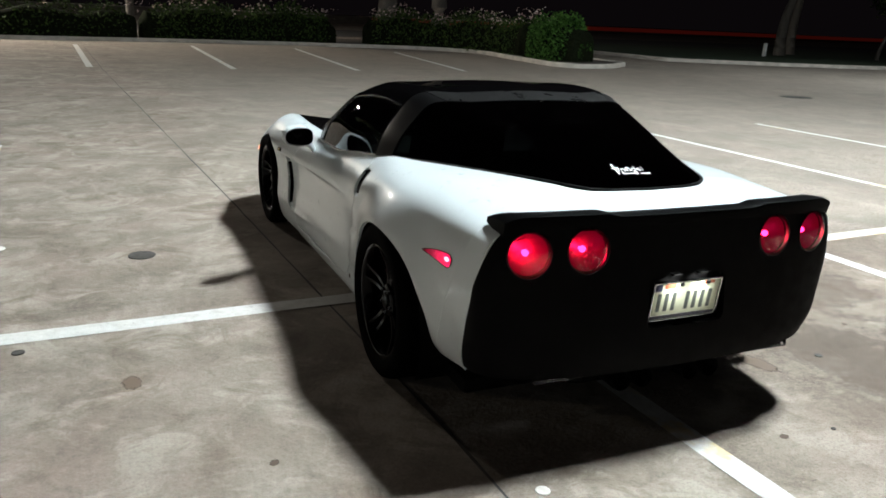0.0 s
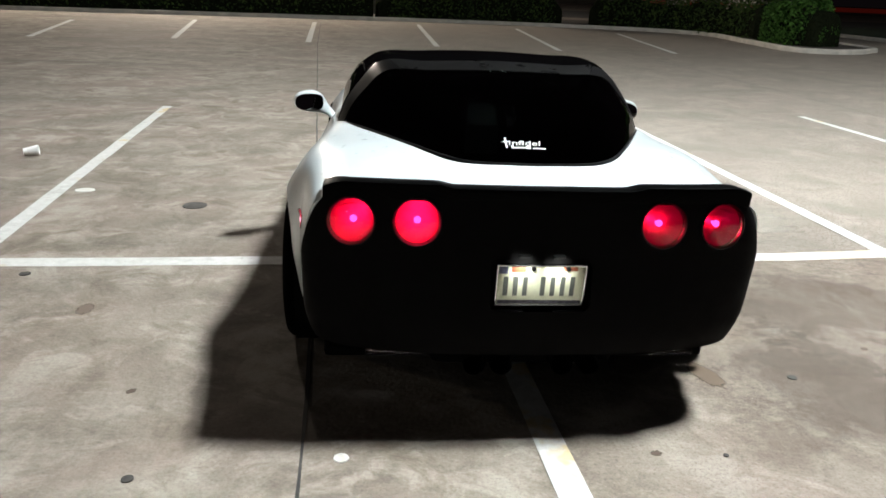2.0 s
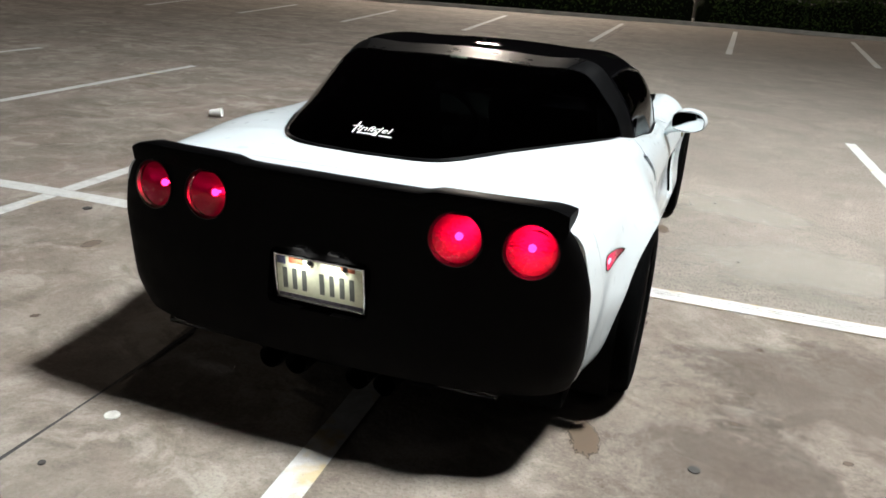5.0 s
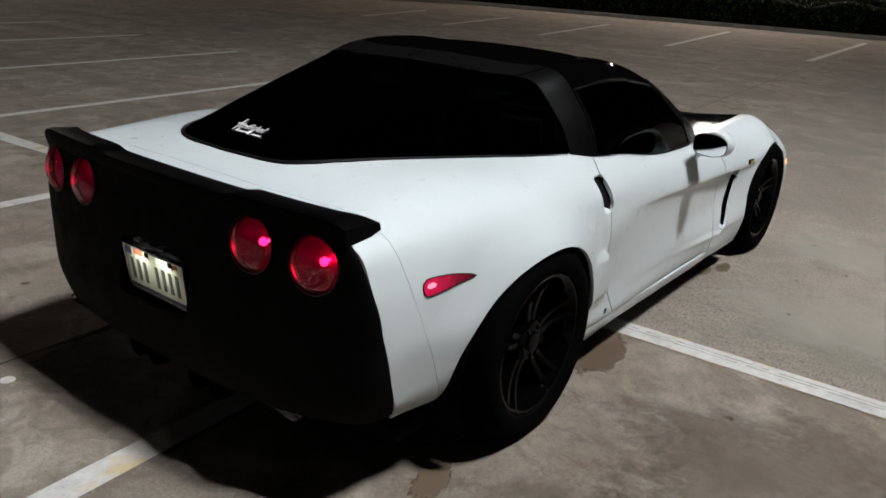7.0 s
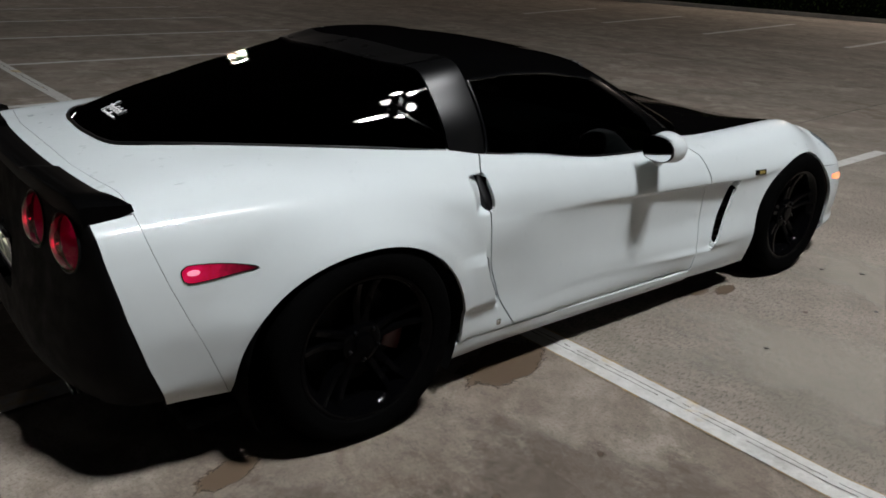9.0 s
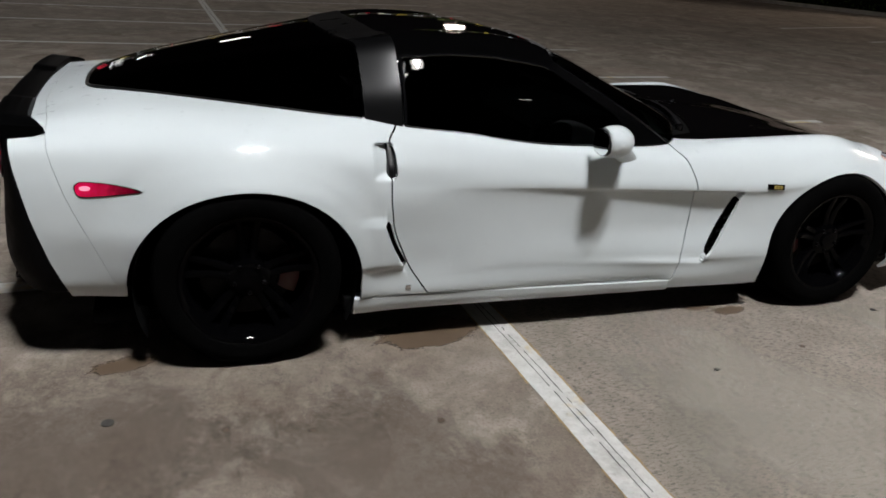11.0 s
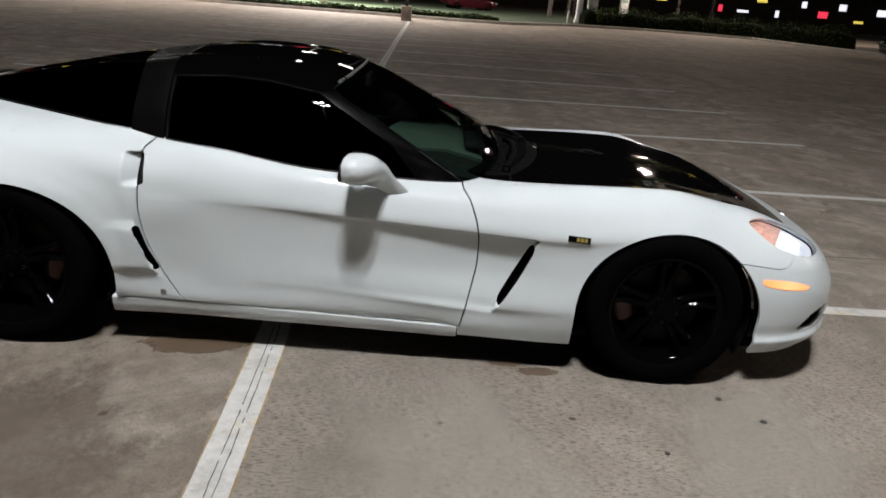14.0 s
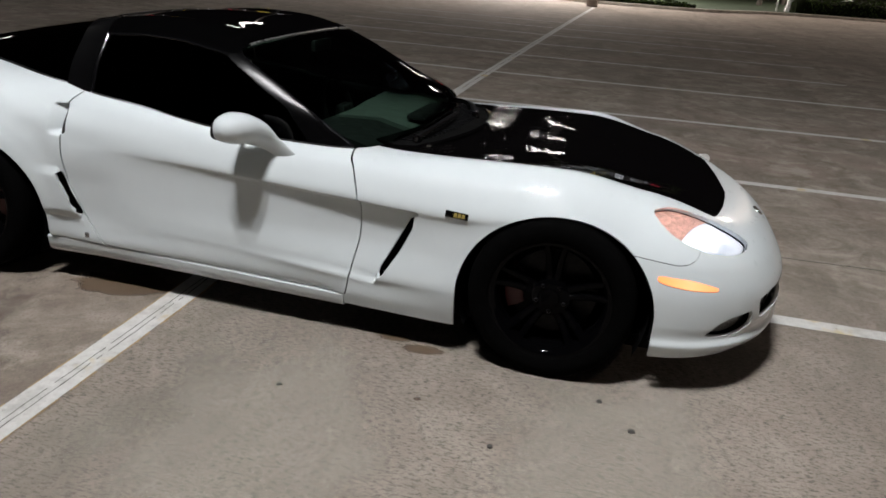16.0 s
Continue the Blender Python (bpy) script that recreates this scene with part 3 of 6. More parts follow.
BASE = spline([(-0.556, 0.0), (-0.548, 0.165), (-0.526, 0.262), (-0.486, 0.316), (-0.425, 0.358), (-0.324, 0.407), (-0.18, 0.472), (0.0, 0.546), (0.20, 0.627), (0.43, 0.711), (0.60, 0.750), (0.90, 0.760), (1.20, 0.772), (1.50, 0.762), (1.80, 0.715), (1.88, 0.645), (1.95, 0.45), (1.985, 0.28), (2.0, 0.0)])
TAIL = interp([(0.20, -0.585), (0.31, -0.615), (0.42, -0.655), (0.58, -0.70), (0.745, -0.735), (0.82, -0.745), (0.90, -0.75)])
HOOD = interp([(1.80, -0.1), (1.84, 0.60), (1.90, 0.640), (2.0, 0.655), (2.25, 0.668), (2.45, 0.666), (2.66, 0.655), (2.85, 0.630), (3.0, 0.603), (3.10, 0.582), (3.20, 0.560), (3.246, 0.548), (3.262, 0.520), (3.278, 0.445), (3.303, 0.31), (3.321, 0.16), (3.330, 0.06), (3.331, 0.0), (3.40, -0.2)])
SEAM = interp([(2.80, 0.562), (2.955, 0.555), (3.06, 0.546), (3.135, 0.538), (3.17, 0.545), (3.20, 0.566), (3.24, 0.90)])
DOOR = polygon(rounded([(0.592, 0.95), (0.576, 0.885), (0.555, 0.857), (0.536, 0.840), (0.525, 0.822), (0.523, 0.80), (0.524, 0.70), (0.525, 0.60), (0.545, 0.48), (0.61, 0.335), (0.688, 0.222), (0.702, 0.212), (1.835, 0.176), (1.843, 0.19), (1.870, 0.33), (1.893, 0.45), (1.893, 0.565), (1.876, 0.648), (1.845, 0.724), (1.808, 0.762), (1.79, 0.95)], 4, 0.25))
HEADLAMP = polygon(rounded([(3.008, 0.740), (3.075, 0.682), (3.15, 0.640), (3.24, 0.600), (3.33, 0.576), (3.392, 0.572), (3.380, 0.640), (3.322, 0.722), (3.235, 0.785), (3.15, 0.803), (3.09, 0.798), (3.045, 0.775)], 4, 0.3), 1, 0)
AMBER = polygon(rounded([(3.058, 0.496), (3.074, 0.470), (3.18, 0.4535), (3.285, 0.4475), (3.297, 0.459), (3.19, 0.488)], 4, 0.3))
FRONT_VENT = polygon(rounded([(2.120, 0.562), (2.101, 0.555), (2.038, 0.430), (1.989, 0.335), (1.984, 0.296), (2.000, 0.298), (2.070, 0.415), (2.119, 0.522)], 4, 0.15))
REAR_VENT = polygon(rounded([(0.497, 0.528), (0.523, 0.533), (0.552, 0.44), (0.600, 0.352), (0.588, 0.337), (0.535, 0.43)], 4, 0.2))
HANDLE = polygon(rounded([(0.516, 0.809), (0.541, 0.805), (0.549, 0.702), (0.524, 0.696)], 4, 0.25))
MARKER = polygon(rounded([(-0.557, 0.690), (-0.537, 0.707), (-0.45, 0.700), (-0.335, 0.675), (-0.34, 0.668), (-0.44, 0.655), (-0.547, 0.650)], 4, 0.3))
DUCT = polygon(rounded([(0.828, 0.262), (0.813, 0.312), (0.785, 0.338), (0.697, 0.355), (0.690, 0.29), (0.72, 0.266), (0.77, 0.258)], 4, 0.25), 0, 2)
INTAKE = polygon(rounded([(0.665, 0.388), (0.56, 0.405), (-0.56, 0.405), (-0.665, 0.388), (-0.645, 0.306), (-0.53, 0.312), (0.53, 0.312), (0.645, 0.306)], 4, 0.12), 0, 2)

S = skin()
shell = S
S = S.outside(arch(0.0, 0.30, 0.42, 0.38)).outside(arch(FRONT_AXLE + 0.010, 0.30, 0.384, 0.360))
S = S.outside(lambda v: v[:, 1] - TAIL(v[:, 2]))
S = S.outside(lambda v: np.where((v[:, 1] > -0.556) & (v[:, 1] < 2.05), np.abs(v[:, 0]) - np.ravel(BASE(v[:, 1])) + 0.012, 1.0))
hood, S = S.split(lambda v: np.maximum(np.abs(v[:, 0]) - HOOD(v[:, 1]), 0.5 - v[:, 2]))
hood = hood.inside(lambda v: np.abs(v[:, 0]) - HOOD(v[:, 1]) + 0.004)
headlamp, S = S.split(lambda v: np.maximum(HEADLAMP(v), np.maximum(0.47 - v[:, 2], 2.9 - v[:, 1])))
amber, S = S.split(lambda v: np.maximum(AMBER(v), 0.5 - v[:, 0]))
grille = lambda v: np.maximum(np.minimum(DUCT(v), INTAKE(v)), 3.2 - v[:, 1])
opening, S = S.split(grille)
bumper, S = S.split(lambda v: np.maximum(v[:, 2] - SEAM(v[:, 1]), 2.86 - v[:, 1]))
bumper = bumper.inside(lambda v: np.maximum(v[:, 2] - SEAM(v[:, 1]) + 0.003, 2.86 - v[:, 1]))
S = S.outside(lambda v: np.maximum(HANDLE(v), 0.5 - v[:, 0]))
S = S.outside(lambda v: np.maximum(np.minimum(FRONT_VENT(v), REAR_VENT(v)), 0.5 - v[:, 0]))
marker, S = S.split(lambda v: np.maximum(MARKER(v), 0.5 - v[:, 0]))
S = S.outside(lambda v: np.maximum(np.maximum(v[:, 2] - np.interp(v[:, 1], [0.3, 0.69, 1.9], [0.217, 0.2145, 0.184]), v[:, 1] - 1.835), 0.1 - v[:, 1]))
door, S = S.split(lambda v: np.maximum(DOOR(v), 0.4 - v[:, 0]))
door = door.inside(lambda v: DOOR(v) + 0.003)
S = S.outside(lambda v: np.maximum(DOOR(v) - 0.003, 0.4 - v[:, 0]))
quarter, fender = S.split(lambda v: v[:, 1] - 1.2)
# seams: the rear bumper's edge round the tail and under the spoiler, and a slit along each side of the hatch lid
_edge_z = interp([(0.20, -0.40), (0.35, -0.462), (0.45, -0.50), (0.55, -0.543), (0.651, -0.583), (0.745, -0.614), (0.80, -0.628), (0.845, -0.634)])
_edge_x = interp([(0.0, -0.677), (0.33, -0.674), (0.55, -0.650), (0.64, -0.636), (0.72, -0.634)])
EDGE = lambda v: v[:, 1] - np.where(v[:, 2] > 0.845, _edge_x(np.abs(v[:, 0])), _edge_z(v[:, 2]))
rear_bumper, quarter = quarter.split(EDGE)
rear_bumper = rear_bumper.inside(lambda v: EDGE(v) + 0.0014)
_lid = interp([(-0.64, 0.645), (-0.60, 0.655), (-0.53, 0.661), (-0.44, 0.665), (-0.36, 0.669)])
quarter = quarter.outside(lambda v: np.maximum(np.abs(np.abs(v[:, 0]) - _lid(v[:, 1])) - 0.0012 * np.clip((-0.34 - v[:, 1]) / 0.1, 0.1, 1), np.maximum(v[:, 1] + 0.36, 0.84 - v[:, 2])))

whole("hood", hood, HOOD_FILM, "gloss black hood with a low bulge")
both("front_fender", fender, WHITE)
both("door", door, WHITE)
whole("rear_body", quarter, WHITE, "white rear quarters and deck")
whole("rear_bumper", rear_bumper, WHITE, "white edge of the rear bumper")
for sx in (1, -1):
    sill = [(sx * (0.861 + 0.008 * max(0.0, (0.75 - y) / 0.35)), y, 0.2155 - 0.0262 * max(0.0, y - 0.62)) for y in np.linspace(0.395, 1.832, 24)]
    sec = [(-0.05, 0.0), (-0.004, -0.002), (0.0, -0.007), (-0.004, -0.03), (-0.010, -0.06), (-0.024, -0.074), (-0.08, -0.078)]
    part("rocker_panel", sweep(sill, [(a * sx, b) for a, b in sec], scale=lambda q: 1.06 - 0.30 * q), WHITE, CAR)
whole("front_bumper", bumper, WHITE)
for sx in (1, -1):
    # the handle: a black flap in the slot at the door's rear edge, following the flank's slope
    bm = bmesh.new()
    rows = []
    for z in np.linspace(0.684, 0.812, 12):
        x = float(np.interp(z, [0.66, 0.732, 0.80, 0.845], [0.879, 0.851, 0.801, 0.753]))
        rows.append([bm.verts.new((sx * (x + o), y, z)) for y, o in ((0.507, -0.05), (0.517, -0.004), (0.530, 0.002), (0.543, -0.002), (0.552, -0.05))])
    for a, b in zip(rows, rows[1:]):
        for i in range(4):
            bm.faces.new((a[i], a[i + 1], b[i + 1], b[i]))
    bm.faces.new(rows[0]), bm.faces.new(rows[-1])
    bmesh.ops.recalc_face_normals(bm, faces=bm.faces)
    part("door_handle", bm, BLACK_SATIN, CAR, "black flap handle in the door's rear edge")
inner = shell.outside(arch(0.0, 0.30, 0.44, 0.41)).outside(arch(FRONT_AXLE, 0.30, 0.39, 0.39))
inner = inner.split(lambda v: v[:, 1] - TAIL(v[:, 2]))[1].outside(lambda v: np.where((v[:, 1] > -0.62) & (v[:, 1] < 2.03), np.abs(v[:, 0]) - np.ravel(BASE(v[:, 1])) - 0.01, 1.0))
inner = inner.outside(lambda v: np.maximum(HEADLAMP(v), 0.47 - v[:, 2]))
inner = inner.outside(lambda v: np.maximum(np.abs(v[:, 1] - 0.51) - 0.09, np.maximum(0.66 - v[:, 2], 0.5 - v[:, 0])))
whole("inner_shell", inner.lifted(-0.05), DARK, "dark inner shell", 0.0)

# ---- tail
tail_rows = []
XB = spline([(0.235, 0.735), (0.27, 0.78), (0.31, 0.80), (0.42, 0.822), (0.52, 0.825), (0.62, 0.825), (0.71, 0.808), (0.80, 0.77), (0.845, 0.735), (0.862, 0.72)])
YC = spline([(0.235, -0.80), (0.28, -0.845), (0.38, -0.865), (0.50, -0.857), (0.62, -0.84), (0.77, -0.822), (0.862, -0.81)])
for z in np.linspace(0.292, 0.862, 52):
    xb, yb, yc = float(XB(z)[0]), float(TAIL(z)), float(YC(z)[0])
    n = 2.6 - 0.6 * float(np.clip((z - 0.4) / 0.35, 0, 1))
    row = []
    for k in range(97):
        th = math.pi * k / 96
        c = math.cos(th)
        x = xb * math.copysign(abs(c) ** (2 / n), c)
        row.append((-x, yb + (yc - yb) * math.sin(th) ** (2 / n), z))
    tail_rows.append(row)
FASCIA = Sheet.grid(np.array(tail_rows).transpose(1, 0, 2))
LAMPS = [(-0.650, 0.760), (-0.428, 0.766), (0.428, 0.766), (0.650, 0.760)]
for lx, lz in LAMPS:
    FASCIA = FASCIA.outside(lambda v: np.where(v[:, 1] < -0.5, np.hypot(v[:, 0] - lx, v[:, 2] - lz) - 0.081, 1.0))
PLATE_RECESS = polygon(rounded([(-0.172, 0.462), (-0.172, 0.648), (0.180, 0.648), (0.180, 0.462)], 4, 0.1), 0, 2)
FASCIA = FASCIA.outside(lambda v: np.maximum(PLATE_RECESS(v), v[:, 1] + 0.7))
FASCIA.link("rear_fascia", BLACK_MATT, CAR, "matt black wrapped tail panel", 0.03)


def fascia_y(x, z):
    xb, yb, yc = float(XB(z)[0]), float(TAIL(z)), float(YC(z)[0])
    n = 2.6 - 0.6 * float(np.clip((z - 0.4) / 0.35, 0, 1))
    return yb + (yc - yb) * max(0.0, 1 - (abs(x) / xb) ** n) ** (1 / n)


RED_LENS = Mat("red_faceted_reflector", (0.40, 0.012, 0.14), 0.28, 1.0)
RED_LENS.bump(RED_LENS.voronoi(120.0), 0.22, 0.004)
RED_LENS.glow((1.0, 0.012, 0.15), 0.06)
RED_LENS = RED_LENS.m
RED_WELL = plain("dark_red_lamp_well", (0.014, 0.0004, 0.0012), 0.35, 0.0, 0.0, 60.0, 0.2).m
RED_GLASS = glass("red_lens_glass", (0.97, 0.25, 0.55), ior=1.5)
RED_CORE = Mat("red_bulb_glow", (0.4, 0.01, 0.03), 0.2).glow((1.0, 0.36, 0.52), 2.8).m
RED_BULB = Mat("red_lamp_bulb_glow", (0.4, 0.01, 0.03), 0.2).glow((1.0, 0.030, 0.12), 24.0).m
RED_DIM = Mat("red_marker_lens", (0.03, 0.0004, 0.002), 0.15, 0.0, 0.0)
RED_DIM.set("Specular IOR Level", 0.2)
_d = RED_DIM.noise(45.0, 3.0)
_along = RED_DIM.ramp(RED_DIM.math("MULTIPLY", RED_DIM.math("ADD", RED_DIM.xyz()[1], 0.56), 4.3), (0.05, 1.0), (0.40, 0.62), (0.60, 0.30), (0.90, 0.07))
RED_DIM.put("Emission Color", RED_DIM.mix(1.0, RED_DIM.ramp(_d, (0.35, (0.6, 0.003, 0.05)), (0.65, (1.0, 0.008, 0.10))), _along, "MULTIPLY"))
RED_DIM.set("Emission Strength", 2.2)
RED_DIM = RED_DIM.m
AMBER_LENS = Mat("lit_amber_lens", (0.6, 0.2, 0.02), 0.15, 0.0, 0.5)
AMBER_LENS.put("Emission Color", AMBER_LENS.ramp(AMBER_LENS.math("MULTIPLY", AMBER_LENS.math("SUBTRACT", AMBER_LENS.xyz()[1], 3.05), 4.0), (0.1, (1.0, 0.26, 0.10)), (0.55, (1.0, 0.42, 0.20)), (0.9, (1.0, 0.30, 0.13))))
AMBER_LENS.set("Emission Strength", 4.4)
AMBER_LENS = AMBER_LENS.m
AMBER_REFLECTOR = plain("amber_reflector", (0.66, 0.40, 0.33), 0.3, 0.0, 0.4, 45.0, 0.4).glow((1.0, 0.42, 0.32), 0.22).m
BEAM = Mat("headlamp_reflector_glow", (0.8, 0.82, 0.85), 0.2)
_b = BEAM.noise(13.0, 2.0)
BEAM.put("Emission Color", BEAM.ramp(_b, (0.32, (0.20, 0.25, 0.34)), (0.50, (0.90, 0.95, 1.0))))
BEAM.set("Emission Strength", 2.3)
BEAM = BEAM.m

for lx, lz in LAMPS:
    y0 = fascia_y(lx, lz)
    slope = (fascia_y(lx + 0.03, lz) - fascia_y(lx - 0.03, lz)) / 0.06
    lean = (fascia_y(lx, lz + 0.03) - fascia_y(lx, lz - 0.03)) / 0.06
    m = Matrix.Translation((lx, y0, lz)) @ Vector((-slope, 1.0, -lean)).normalized().to_track_quat("Y", "Z").to_matrix().to_4x4()
    rim = lathe([(0.035, 0.081), (-0.003, 0.084), (-0.004, 0.081), (0.005, 0.077), (0.085, 0.076), (0.085, 0.0)], 40, "y")
    rim.transform(m)
    ring = part("tail_lamp", rim, BLACK_SATIN, CAR, "round red tail lamp, lit")
    well = lathe([(0.010, 0.0762), (0.014, 0.0757), (0.018, 0.0746)], 40, "y")
    well.transform(m)
    part("lamp_well", well, RED_WELL, ring, "dark red side of the lamp")
    bowl = lathe([(0.072 - 0.055 * (q / 0.0745) ** 2, q) for q in np.linspace(0.0745, 0.0, 12)], 40, "y")
    part("reflector", bowl, RED_LENS, ring, "shining red reflector").matrix_local = m
    core = lathe([(0.074, 0.005), (0.058, 0.006), (0.051, 0.012), (0.043, 0.012), (0.037, 0.007), (0.035, 0.0)], 20, "y")
    core.transform(m)
    part("bulb", core, RED_BULB, ring, "bright red bulb")
    lens = lathe([(0.012, 0.0765), (0.000, 0.0755), (-0.009, 0.071), (-0.017, 0.062), (-0.024, 0.045), (-0.028, 0.022), (-0.029, 0.0)], 40, "y")
    lens.transform(m)
    part("lens", lens, RED_GLASS, ring, "domed red lens")

# ---- spoiler lip along the top of the tail
sp = bmesh.new()
rings = []
for k in range(81):
    s = -1 + 2 * k / 80
    x = 0.745 * math.copysign(1 - (1 - abs(s)) ** 1.25, s)
    yb = fascia_y(x * 0.955, 0.85) + 0.003
    end = float(np.clip((abs(x) - 0.66) / 0.085, 0, 1))
    rise = 0.012 * float(ease((abs(x) - 0.30) / 0.06))
    top = 0.884 + rise - 0.022 * end ** 2
    front = yb + 0.092 + 0.035 * end
    low = 0.838 - 0.012 * end
    sec = [(front, top - 0.026), (front - 0.006, top - 0.006), (yb + 0.006, top + 0.004), (yb - 0.008, top), (yb - 0.010, top - 0.010), (yb - 0.002, low), (yb + 0.03, low - 0.008)]
    rings.append([sp.verts.new((x, yy, zz)) for yy, zz in sec])
for a, b in zip(rings, rings[1:]):
    for i in range(7):
        sp.faces.new((a[i], b[i], b[(i + 1) % 7], a[(i + 1) % 7]))
sp.faces.new(rings[0]), sp.faces.new(list(reversed(rings[-1])))
bmesh.ops.recalc_face_normals(sp, faces=sp.faces)
part("spoiler_lip", sp, CARBON_DARK, CAR, "dark carbon spoiler lip")

# ---- number plate: bars stand for its characters
PLATE_BASE = plain("pale_plate_paint", (0.70, 0.73, 0.55), 0.4, 0.0, 0.3, 60.0, 0.06).m
PLATE_RUST = plain("faded_red_print", (0.34, 0.10, 0.05), 0.6, 0.0, 0.0, 90.0, 0.4).m
PLATE_INK = plain("dark_plate_print", (0.10, 0.11, 0.10), 0.5).m
PLATE_BLUE = plain("blue_plate_print", (0.10, 0.11, 0.20), 0.5, 0.0, 0.0, 90.0, 0.4).m
PLATE_DIRT = plain("dark_dirty_strip", (0.07, 0.065, 0.08), 0.7, 0.0, 0.0, 70.0, 0.9).m
part("plate_recess", box(-0.205, 0.213, -0.821, -0.800, 0.435, 0.675, 0.004), BLACK_MATT, CAR)
pm = Matrix.Translation((0.004, -0.836, 0.5525)) @ pose(0, 0, 0, 97)


def on_plate(name, x0, x1, y0, y1, z0, z1, material, parent, label="", bevel=0.0):
    bm = box(x0, x1, y0, y1, z0, z1, bevel)
    bm.transform(pm)
    return part(name, bm, material, parent, label)


plate = on_plate("number_plate", -0.152, 0.152, -0.076, 0.076, -0.010, 0.0, PLATE_BASE, CAR, "pale number plate with dark bars", 0.004)
for x0, x1, y0, y1 in ((-0.155, 0.155, -0.080, -0.074), (-0.155, 0.155, 0.074, 0.080), (-0.157, -0.151, -0.08, 0.08), (0.151, 0.157, -0.08, 0.08)):
    on_plate("frame_rail", x0, x1, y0, y1, -0.012, 0.005, CHROME, plate, "", 0.002)
for x in (-0.122, -0.088, -0.054, 0.008, 0.043, 0.078, 0.112):
    on_plate("character_bar", x - 0.008, x + 0.008, -0.040, 0.034, 0.0, 0.0016, PLATE_INK, plate)
on_plate("slogan_bar", -0.148, 0.148, -0.072, -0.058, 0.0, 0.0014, PLATE_DIRT, plate)
on_plate("corner_print", -0.148, -0.118, 0.045, 0.072, 0.0, 0.0014, PLATE_BLUE, plate)
on_plate("faded_print", -0.105, -0.055, 0.052, 0.071, 0.0, 0.0014, PLATE_RUST, plate)
on_plate("faded_print", 0.075, 0.125, 0.058, 0.072, 0.0, 0.0014, PLATE_RUST, plate)
for x in (-0.03, 0.092):
    bm = lathe([(0.0, 0.009), (0.006, 0.008), (0.007, 0.0)], 14, "z")
    bm.transform(pm @ Matrix.Translation((x, 0.066, 0.001)))
    part("plate_screw", bm, BLACK_SATIN, plate)

for x in (-0.06, 0.06):
    ob = part("plate_lamp", box(x - 0.02, x + 0.02, -0.856, -0.825, 0.656, 0.664, 0.002), DARK, CAR, "small lit number-plate lamp")
    light = lamp("AREA", "plate_light", Matrix.Translation((x, -0.905, 0.677)) @ pose(0, 0, 0, 46), 0.24, (1.0, 0.96, 0.86), 0.02)
    light.data.spread = radians(72)
    light.parent = CAR

# ---- below the tail: valance, fog lenses, quad exhaust
bm = bmesh.new()
rows = []
for z, out in ((0.297, 0.004), (0.282, 0.035), (0.272, 0.16)):
    rows.append([bm.verts.new((x, fascia_y(x * 0.98, 0.30) + out, z)) for x in np.linspace(-0.70, 0.70, 41)])
for a, b in zip(rows, rows[1:]):
    for i in range(40):
        bm.faces.new((a[i], a[i + 1], b[i + 1], b[i]))
part("lower_valance", bm, DARK, CAR)
for sx in (-1, 1):
    bm = box(sx * 0.49 - 0.11, sx * 0.49 + 0.11, -0.810, -0.770, 0.272, 0.298, 0.008)
    part("reverse_lamp", bm, GLASS_CLEAR, CAR, "clear reversing lamp below the tail")
    bm = box(sx * 0.49 - 0.105, sx * 0.49 + 0.105, -0.785, -0.765, 0.275, 0.295, 0.004)
    part("lamp_reflector", bm, STEEL, CAR, "dull dark lamp reflector")
for x in (-0.205, -0.105, 0.120, 0.220):
    bm = lathe([(-0.78, 0.034), (-0.795, 0.039), (-0.78, 0.042), (-0.55, 0.041), (-0.55, 0.032), (-0.78, 0.034)], 28, "y", (x, 0, 0.224))
    part("exhaust_tip", bm, DARK, CAR, "blackened round exhaust tip")
bm = box(-0.36, 0.36, -0.66, -0.40, 0.15, 0.30, 0.05)
part("muffler", bm, DARK, CAR)

# ---- side markers, headlamps, grille
lens, rim = marker.split(lambda v: MARKER(v) + 0.0030)
both("marker_frame", rim.lifted(0.003), BLACK_SATIN, "thin dark frame of the side marker")
for sh in (lens, lens.mirrored()):
    ob = sh.lifted(0.002).link("rear_side_marker", RED_DIM, CAR, "red rear side marker, lit at its rear end")
    at = sh.v[np.hypot(sh.v[:, 1] + 0.515, sh.v[:, 2] - 0.684).argmin()]
    bm = lathe([(-0.006, 0.011), (0.0035, 0.0095), (0.005, 0.006), (0.0055, 0.0)], 20, "x")
    bm.transform(Matrix.Translation(at.tolist()) @ Matrix.Scale(math.copysign(1.0, at[0]), 4, (1, 0, 0)) @ pose(0, 0, 0, 0, 0, -8) @ Matrix.Scale(1.8, 4, (0, 1, 0)) @ Matrix.Scale(0.85, 4, (0, 0, 1)))
    bmesh.ops.recalc_face_normals(bm, faces=bm.faces)
    part("bulb_spot", bm, RED_CORE, ob, "bright pink bulb spot")
both("front_side_marker", amber.lifted(0.002), AMBER_LENS, "lit amber front side marker")
